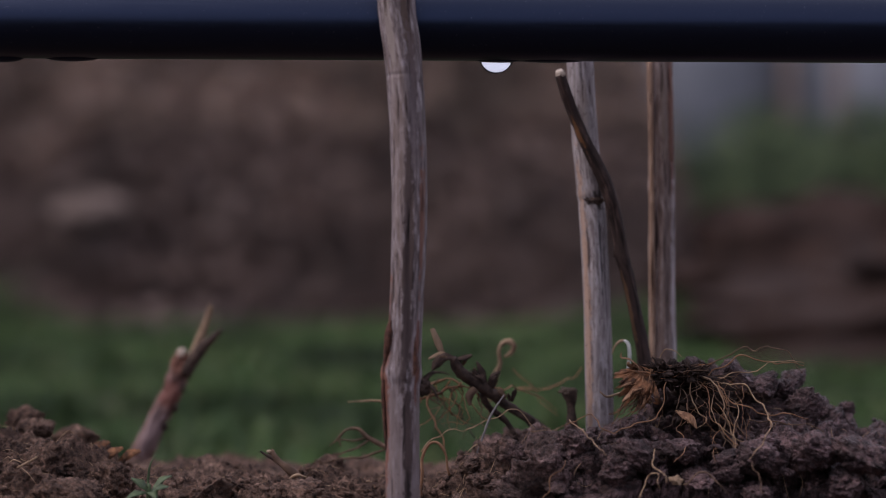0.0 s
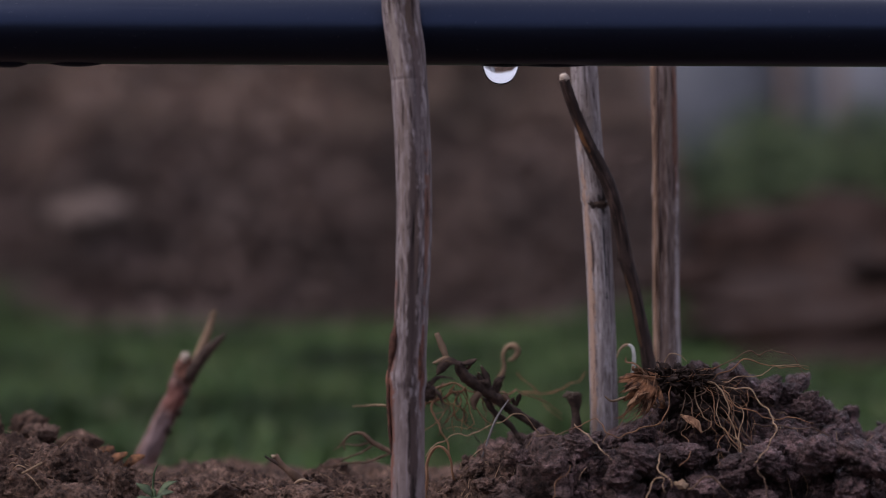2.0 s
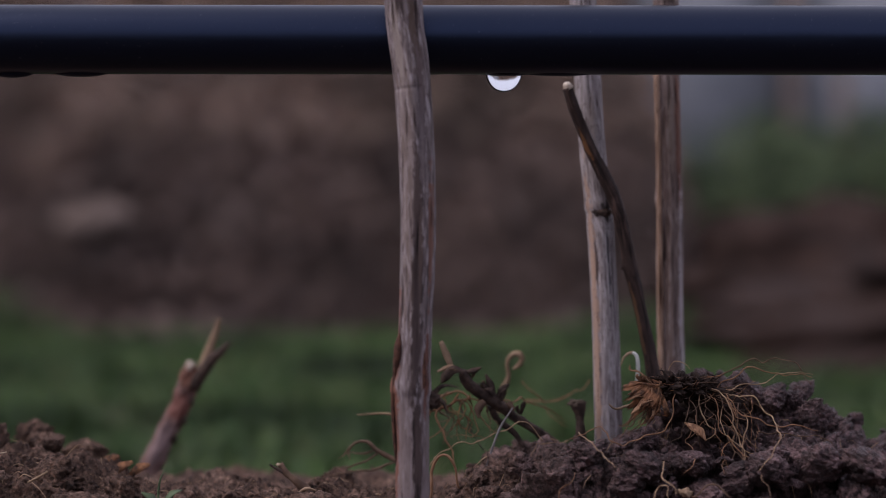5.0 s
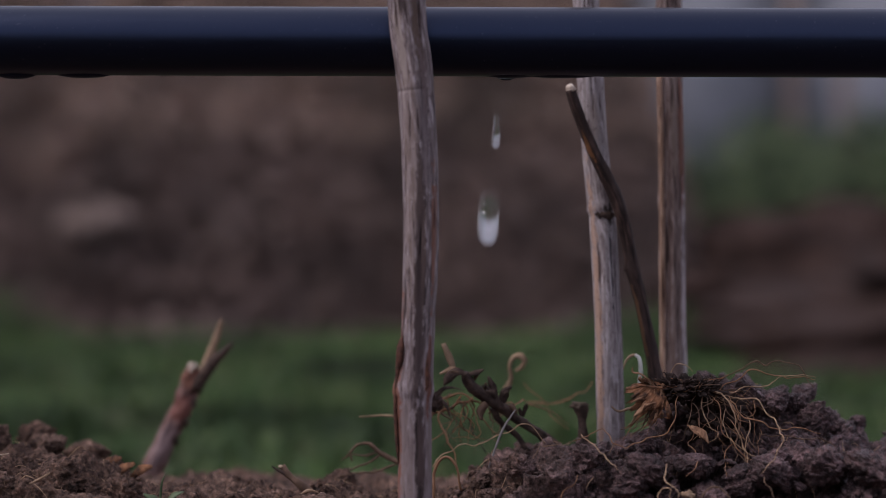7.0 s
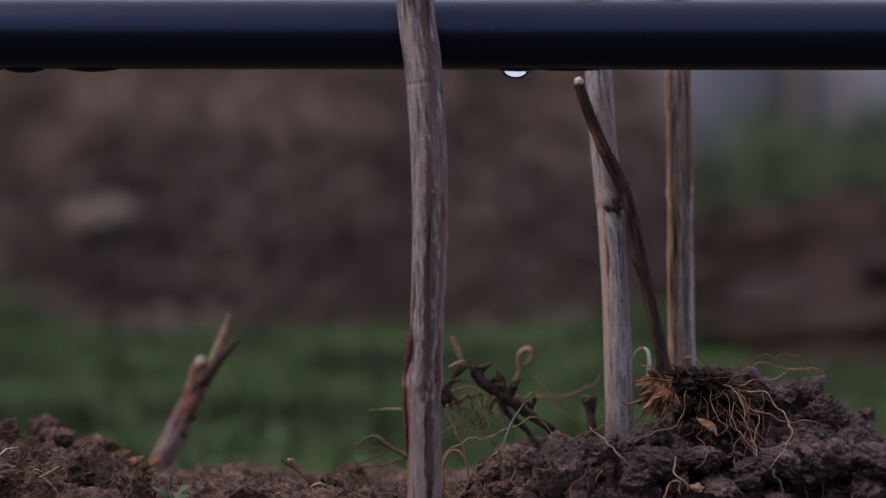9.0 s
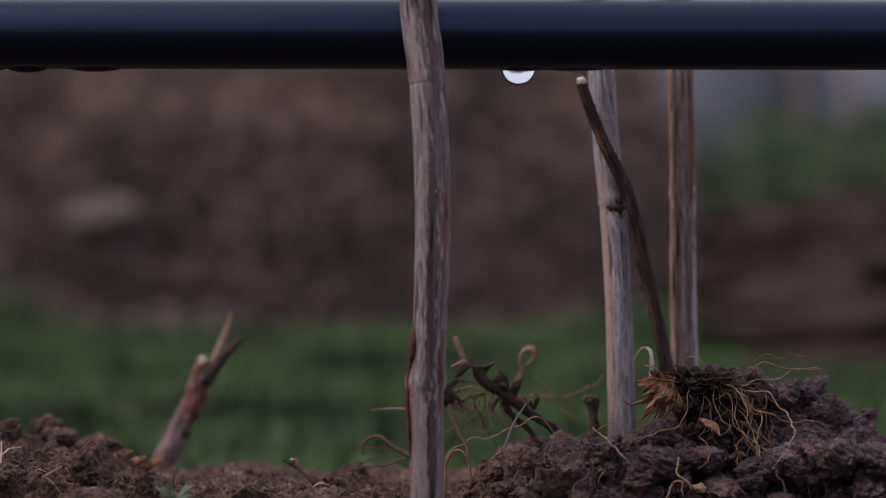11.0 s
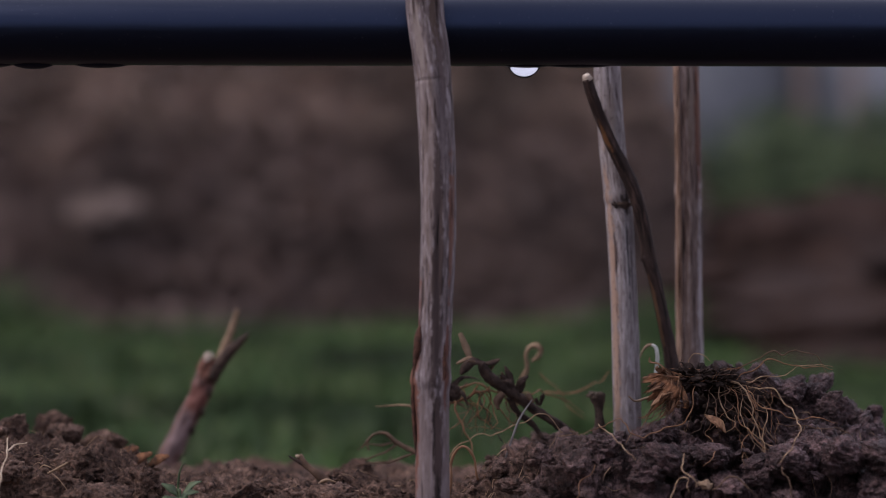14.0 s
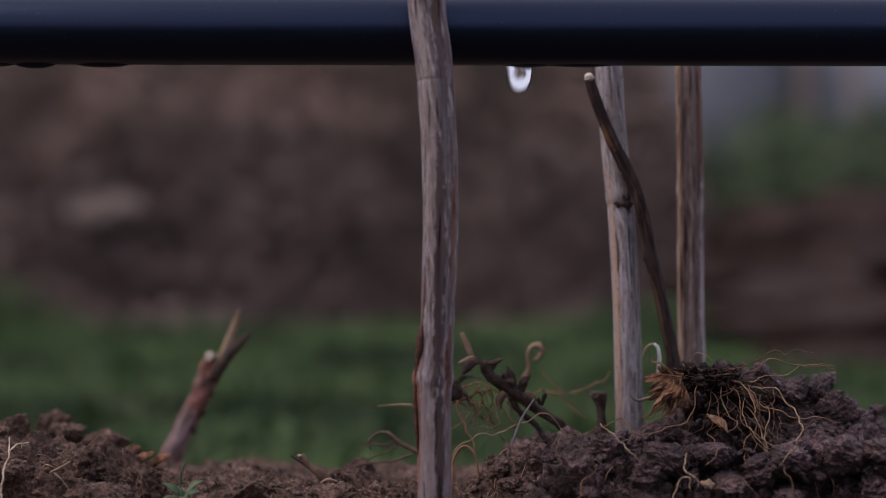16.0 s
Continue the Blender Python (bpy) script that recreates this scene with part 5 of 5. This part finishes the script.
def chaff():
    rng = random.Random(44)
    bm = bmesh.new()
    for _ in range(620):
        x, y = rng.uniform(-120, 115), rng.uniform(-22, 40)
        a, L, r = rng.uniform(0, 6.28), rng.uniform(1.5, 7), 0.05 + 0.13 * rng.random() ** 2
        pts = []
        for t in (-0.5, 0, 0.5):
            px, py = x + math.cos(a) * L * t + rng.uniform(-0.8, 0.8), y + math.sin(a) * L * t * 0.6
            pts.append((px, py, surface(px, py) + 0.25 + rng.uniform(0, 0.7)))
        tube(bm, pts, (r * 0.5, r, r * 0.4), 4, 5)
    tagged(finish("root_hairs", bm, ROOT), "short dry root hairs and straw bits on the soil", "root hairs", kind="stuff")


clods()
crumbs()
chaff()


def small_plants():
    s = thing("seedling", "tiny green seedling in the soil", "seedling", at=(0, 0, 0))
    stem = part("stem", tube(bmesh.new(), [(-66.8, -4, -10), (-67.2, -4, -5), (-67.5, -4, -1.4)], (0.5, 0.45, 0.35), 6, 8), LEAF, s)
    for pts, w in (([(-67.2, -4, -3.6), (-69.2, -5, -1.6), (-71.4, -5.4, 0.0)], (0.8, 3.0, 0.5)), ([(-67.2, -4, -3.6), (-65, -5, -2.4), (-62.8, -5.4, -2.0)], (0.8, 2.6, 0.5)), ([(-67.2, -4, -3.4), (-66.4, -6, -3.2), (-65.2, -7.5, -4.6)], (0.8, 2.8, 0.6)),
                   ([(-67.2, -4, -3.6), (-70.0, -6, -3.6), (-72.6, -7, -4.8)], (0.6, 2.4, 0.4)), ([(-67.0, -4, -3.4), (-64.6, -3, -0.8), (-62.4, -3, 0.2)], (0.6, 2.2, 0.4))):
        part("leaf", blade(bmesh.new(), pts, w, (0, -0.6, 1), 0.35, 0.15, 5), LEAF, stem)
    s = thing("grass_shoot", "thin green grass shoot beside the seedling", "grass shoot")
    part("blade", blade(bmesh.new(), [(-68.4, -1, -9), (-68.3, -1, -3), (-67.9, -1, 2.0), (-66.6, -1, 4.8)], (0.6, 0.7, 0.5, 0.15), (0.3, -1, 0), 0.4, 0.15), LEAF, s)
    s = thing("white_root", "whitish root hanging over the soil edge", "root")
    part("root", tube(bmesh.new(), [(-107.2, -12, -10), (-107.9, -10, -1.5), (-106.7, -8, 3.0), (-107.2, -4, 7.0), (-108.4, 0, 9.8)], (0.24, 0.24, 0.2, 0.16), 10, 8, 0.15, wobble=1.4, seed=3), STRAW, s)
    part("root", tube(bmesh.new(), [(-107.2, -4, 7.2), (-105.6, -2, 8.6), (-103.4, 0, 9.2)], (0.24, 0.22, 0.12), 10, 8, 0.15, wobble=1.2, seed=6), STRAW, s)
    for a, b, c in (((-97.6, -6, 2.4), (-95.0, -6.4, 3.8), (-92.0, -6.0, 5.0)), ((-36, 8, -1.5), (-34.5, 7, -0.6), (-32.5, 7, -1.2))):
        s = thing("straw_bit", "short pale straw bit on the soil", "straw", "straw bits")
        stem = part("stem", tube(bmesh.new(), [a, b, c], (0.22, 0.36, 0.18), 8, 8, 0.3, wobble=0.8, seed=4), CURL, s)
    for x, y, z, k in ((-82, 30, 2.2, 1), (-86, 34, 3.2, 2), (-78, 32, 1.2, 3)):
        s = thing("dry_leaf_scrap", "orange-brown scrap of dry leaf on the soil", "dry leaf", "leaf scraps")
        part("scrap", blade(bmesh.new(), [(x - 3, y, z - 2.5), (x, y - 1, z - 0.6 + k * 0.2), (x + 2.4, y, z + 0.8)], (1.2, 2.6, 0.8), (0.2, -1, 0.7), 0.5, 0.2), HUSK, s)


small_plants()


# ---------------------------------------------------------------- the drops
def drop_pieces():
    """Water in rigid bodies: the bead that hangs from the hose, the drop that leaves it and the thread that follows. Lowest points at the origin."""
    meshes = []
    for name, profile in (("water_bead", [(0, 0), (0.05, 0.64), (0.2, 1.22), (0.5, 1.88), (0.9, 2.45), (1.4, 2.92), (2.0, 3.32), (2.9, 3.74), (3.8, 3.98), (4.6, 4.12), (5.4, 4.12), (6.2, 3.85), (6.7, 3.2), (7.0, 1.8), (7.1, 0)]),
                          ("water_pendant", [(0, 0), (0.05, 0.55), (0.2, 1.10), (0.5, 1.65), (1.0, 2.15), (1.7, 2.55), (2.6, 2.80), (3.6, 2.95), (4.8, 3.12), (6.0, 3.32), (7.0, 3.5), (8.0, 3.6), (8.8, 3.2), (9.2, 2.0), (9.3, 0)]),
                          ("water_drop", [(0, 0), (0.05, 0.55), (0.16, 0.98), (0.4, 1.50), (0.8, 1.98), (1.4, 2.44), (2.2, 2.80), (3.2, 3.02), (4.4, 3.12), (5.5, 3.06), (6.5, 2.82), (7.3, 2.45), (8.0, 1.95), (8.6, 1.30), (9.0, 0.75), (9.25, 0.35), (9.35, 0)]),
                          ("water_thread", [(0, 0), (0.2, 0.55), (0.6, 0.90), (1.2, 1.04), (2.0, 0.95), (2.9, 0.70), (3.9, 0.54), (4.8, 0.58), (5.5, 0.68), (5.9, 0.50), (6.1, 0.35), (6.15, 0)]),
                          ("water_neck", [(0, 0), (0.15, 0.40), (0.6, 0.66), (1.6, 0.98), (3.0, 1.50), (4.2, 1.95), (5.2, 2.25), (6.2, 2.35), (7.0, 1.9), (7.4, 0)])):
        bm = lathe(bmesh.new(), profile, 48)
        if name == "water_bead":
            for q in bm.verts:
                q.co.x, q.co.y = q.co.x * 1.05, q.co.y * 0.36
        elif name == "water_pendant":
            for q in bm.verts:
                q.co.y *= 0.8
        elif name == "water_drop":
            for q in bm.verts:
                q.co.x, q.co.y = q.co.x * 0.83, q.co.y * 0.83
        me = bpy.data.meshes.new(name)
        bm.to_mesh(me)
        bm.free()
        me.materials.append(WATER)
        me.polygons.foreach_set("use_smooth", [True] * len(me.polygons))
        meshes.append(me)
    return meshes


# For each drop: (seconds, how far it hangs or has fallen below the hose, in mm), then the same for its thread.
DROPS = [
    ([(0, 2.9), (0.2, 3.3), (0.3, 3.7), (0.4, 4.3), (0.5, 5.1), (0.6, 8.0), (0.7, 14.2), (0.8, 46.0), (0.9, 88), (1.0, 135)],
     [(0, -8.6), (0.5, -3.5), (0.6, 0.4), (0.7, 6.6), (0.8, 21), (0.9, 48), (1.0, 92), (1.07, 130)]),
    ([(1.0, 0.5), (1.2, 1.2), (1.5, 2.5), (1.8, 3.2), (1.9, 3.7), (2.0, 4.4), (2.1, 5.9), (2.2, 9.2), (2.3, 17.8), (2.4, 56), (2.5, 118), (2.6, 150)],
     [(2.1, -3.5), (2.2, 1.6), (2.3, 10.2), (2.4, 27), (2.5, 59), (2.6, 100), (2.67, 130)]),
    ([(2.6, 0.4), (2.8, 1.2), (3.0, 2.0), (3.2, 2.6), (3.4, 3.7), (3.5, 4.4), (3.6, 5.6), (3.7, 8.3), (3.8, 18.7), (3.9, 43.5), (4.0, 118), (4.1, 150)],
     [(3.6, -3.5), (3.7, 0.7), (3.8, 11.1), (3.9, 20), (4.0, 64), (4.1, 125)]),
    ([(4.1, 0.3), (4.3, 1.0), (4.6, 2.2), (4.9, 3.3), (5.1, 4.4), (5.2, 5.6), (5.3, 8.5), (5.4, 16.5), (5.5, 48), (5.6, 93), (5.7, 140)],
     [(5.2, -3.5), (5.3, 0.9), (5.4, 9), (5.5, 24), (5.6, 54), (5.7, 100), (5.77, 130)]),
    ([(5.7, 0.4), (6.0, 1.6), (6.3, 2.7), (6.5, 3.7), (6.6, 4.1), (6.7, 5.5), (6.8, 7.4), (6.9, 12), (7.0, 37.2), (7.1, 77), (7.2, 125), (7.25, 140)],
     [(6.7, -3.5), (6.8, -0.2), (6.9, 4.4), (7.0, 15.6), (7.1, 40), (7.2, 78), (7.3, 128)]),
    ([(7.15, 0.4), (7.4, 1.2), (7.6, 2.0), (7.8, 2.9), (8.0, 3.6), (8.2, 4.6), (8.3, 5.6), (8.4, 9.6), (8.5, 18.2), (8.6, 63), (8.7, 112), (8.77, 140)],
     [(8.3, -3.5), (8.4, 2), (8.5, 10.4), (8.6, 31), (8.7, 66), (8.8, 118)]),
    ([(8.75, 0.4), (9.0, 1.6), (9.2, 2.1), (9.5, 3.2), (9.7, 4.3), (9.8, 5.5), (9.9, 8.0), (10.0, 15.0), (10.1, 46), (10.2, 90), (10.3, 138)],
     [(9.8, -3.5), (9.9, 0.4), (10.0, 7.4), (10.1, 22), (10.2, 50), (10.3, 95), (10.37, 130)]),
    ([(10.3, 0.4), (10.6, 1.6), (10.9, 2.9), (11.1, 3.8), (11.3, 4.9), (11.4, 6.8), (11.5, 10.6), (11.6, 34), (11.7, 67), (11.8, 112), (11.86, 140)],
     [(11.3, -3.8), (11.4, -0.8), (11.5, 3), (11.6, 15), (11.7, 34.5), (11.8, 68), (11.9, 112), (11.94, 130)]),
    ([(11.8, 0.3), (12.0, 1.1), (12.2, 1.9), (12.5, 2.8), (12.6, 3.2), (12.8, 4.3), (12.9, 5.3), (13.0, 7.2), (13.1, 11), (13.2, 37), (13.3, 72), (13.4, 118), (13.45, 140)],
     [(12.9, -3.5), (13.0, -0.4), (13.1, 3.4), (13.2, 15.4), (13.3, 38), (13.4, 74), (13.5, 122)]),
    ([(13.35, 0.3), (13.6, 1.3), (13.8, 2.1), (14.0, 2.6), (14.2, 3.4), (14.3, 3.9), (14.4, 4.7), (14.5, 6.3), (14.6, 13.8), (14.7, 31), (14.8, 84), (14.9, 135)],
     [(14.4, -3.5), (14.5, -1.2), (14.6, 6.2), (14.7, 13.4), (14.8, 46), (14.9, 92), (14.98, 130)]),
    ([(14.95, 0.3), (15.1, 0.7), (15.3, 1.5), (15.5, 2.3), (15.7, 2.9), (15.8, 3.6), (15.9, 4.5), (16.0, 5.9)],
     [(15.9, -4), (16.0, -1.6)]),
]
OUTLET = (12.1, 0.0, 96.05)


def water_drops():
    me_bead, me_pendant, me_a, me_b, me_neck = drop_pieces()
    bead = tagged(new("water_bead", me_bead), "clear bead of water hanging under the hose", "water bead")
    pendant = tagged(new("water_pendant", me_pendant), "clear heavy drop of water drawn down from the hose", "water bead")
    neck = tagged(new("water_neck", me_neck), "thin neck of water drawn out under the hose", "water neck")
    made = []
    for fall, _ in DROPS:
        if fall[-1][1] < LOOSE:
            continue
        a, b = new("water_drop", me_a), new("water_thread", me_b)
        tagged(a, "clear water drop falling off the hose", "water drop", "drops from the hose")
        tagged(b, "small clear droplet trailing a falling drop", "water droplet", "droplets from the hose")
        made.append((a, b))
    return bead, pendant, neck, made


BEAD_MOST, LOOSE = 4.8, 9.0
BEAD, PENDANT, NECK, WATER_DROPS = water_drops()


def at_depth(d, x=None):
    x = OUTLET[0] if x is None else x
    return pose(x / 1000, 0, (OUTLET[2] - d) / 1000)


def motions():
    """The bead swells from the outlet and is drawn down; each drop drifts along inside the hose, breaks out, falls and soaks into the soil."""
    rows = []
    for fall, _ in DROPS:
        rows += [(t, at_depth(max(d, 0.55) + 0.85 * (1 - float(smooth(d / 3.2))), OUTLET[0] + 0.2)) for t, d in fall if d < BEAD_MOST]
        loose = [t for t, d in fall if d >= BEAD_MOST]
        rows.append((loose[0], at_depth(0.9)))
        rows += [(t, at_depth(0.7)) for t in loose[1:3]]
    walk(BEAD, rows)
    rows = [(0.0, at_depth(-2.0))]
    for fall, _ in DROPS:
        drawn = [(t, d) for t, d in fall if BEAD_MOST <= d < LOOSE]
        start = drawn[0][0] - 0.1
        if start - 0.1 > rows[-1][0]:
            rows.append((start - 0.1, at_depth(-2.0)))
        rows.append((start, at_depth(-1.0)))
        rows += [(t, at_depth(d, OUTLET[0] - 1.4 * float(smooth((d - 4.6) / 1.4)))) for t, d in drawn]
        if drawn[-1][0] < 15.9:
            rows.append((drawn[-1][0] + 0.1, at_depth(-2.0)))
    if rows[-1][0] < 16.0:
        rows.append((16.0, at_depth(-2.0)))
    walk(PENDANT, rows)
    rows = [(0.0, at_depth(-2.0))]
    for fall, _ in DROPS:
        drawn = [(t, d) for t, d in fall if LOOSE < d < 25]
        if drawn:
            t = drawn[0][0]
            rows += [(t - 0.2, at_depth(-2.0)), (t - 0.1, at_depth(-0.5, OUTLET[0] - 1.4))]
            rows += [(t, at_depth(5.4 if d > 13 else 3.0, OUTLET[0] - 1.8)) for t, d in drawn]
            rows.append((drawn[-1][0] + 0.1, at_depth(-2.0)))
    rows.append((16.0, at_depth(-2.0)))
    walk(NECK, rows)
    for k, ((drop, thread), (fall, trail)) in enumerate(zip(WATER_DROPS, DROPS)):
        inside = [t for t, d in fall if d < LOOSE]
        fall = [(inside[-1], -1.0)] + [(t, d) for t, d in fall if d >= LOOSE]
        for ob, path, rest in ((drop, fall, 2.4), (thread, trail, 3.2)):
            rows, first = [], path[0][0]
            wait = at_depth(-rest, OUTLET[0] - 9.0 * k - (0 if ob is drop else 4.5))
            if first > 0:
                rows.append((0.0, wait))
                lead = first - 0.2
                if lead > 0.5:
                    rows.append((lead - 0.3, wait))
                rows.append((max(lead, 0.15), at_depth(-rest)))
            for t, d in path:
                x = OUTLET[0] - 1.5 * float(smooth((d - 3.5) / 3.0 if ob is drop else (d + 3) / 3.0)) - 0.085 * max(0.0, d - 5)
                rows.append((t, at_depth(d - 1.0 if LOOSE <= d < 25 and ob is drop else d, x)))
            rows.append((min(16.0, rows[-1][0] + 0.1), at_depth(d + 4, x)))
            if rows[-1][0] < 15.9:
                rows.append((16.0, at_depth(d + 4, x)))
            walk(ob, rows)


motions()
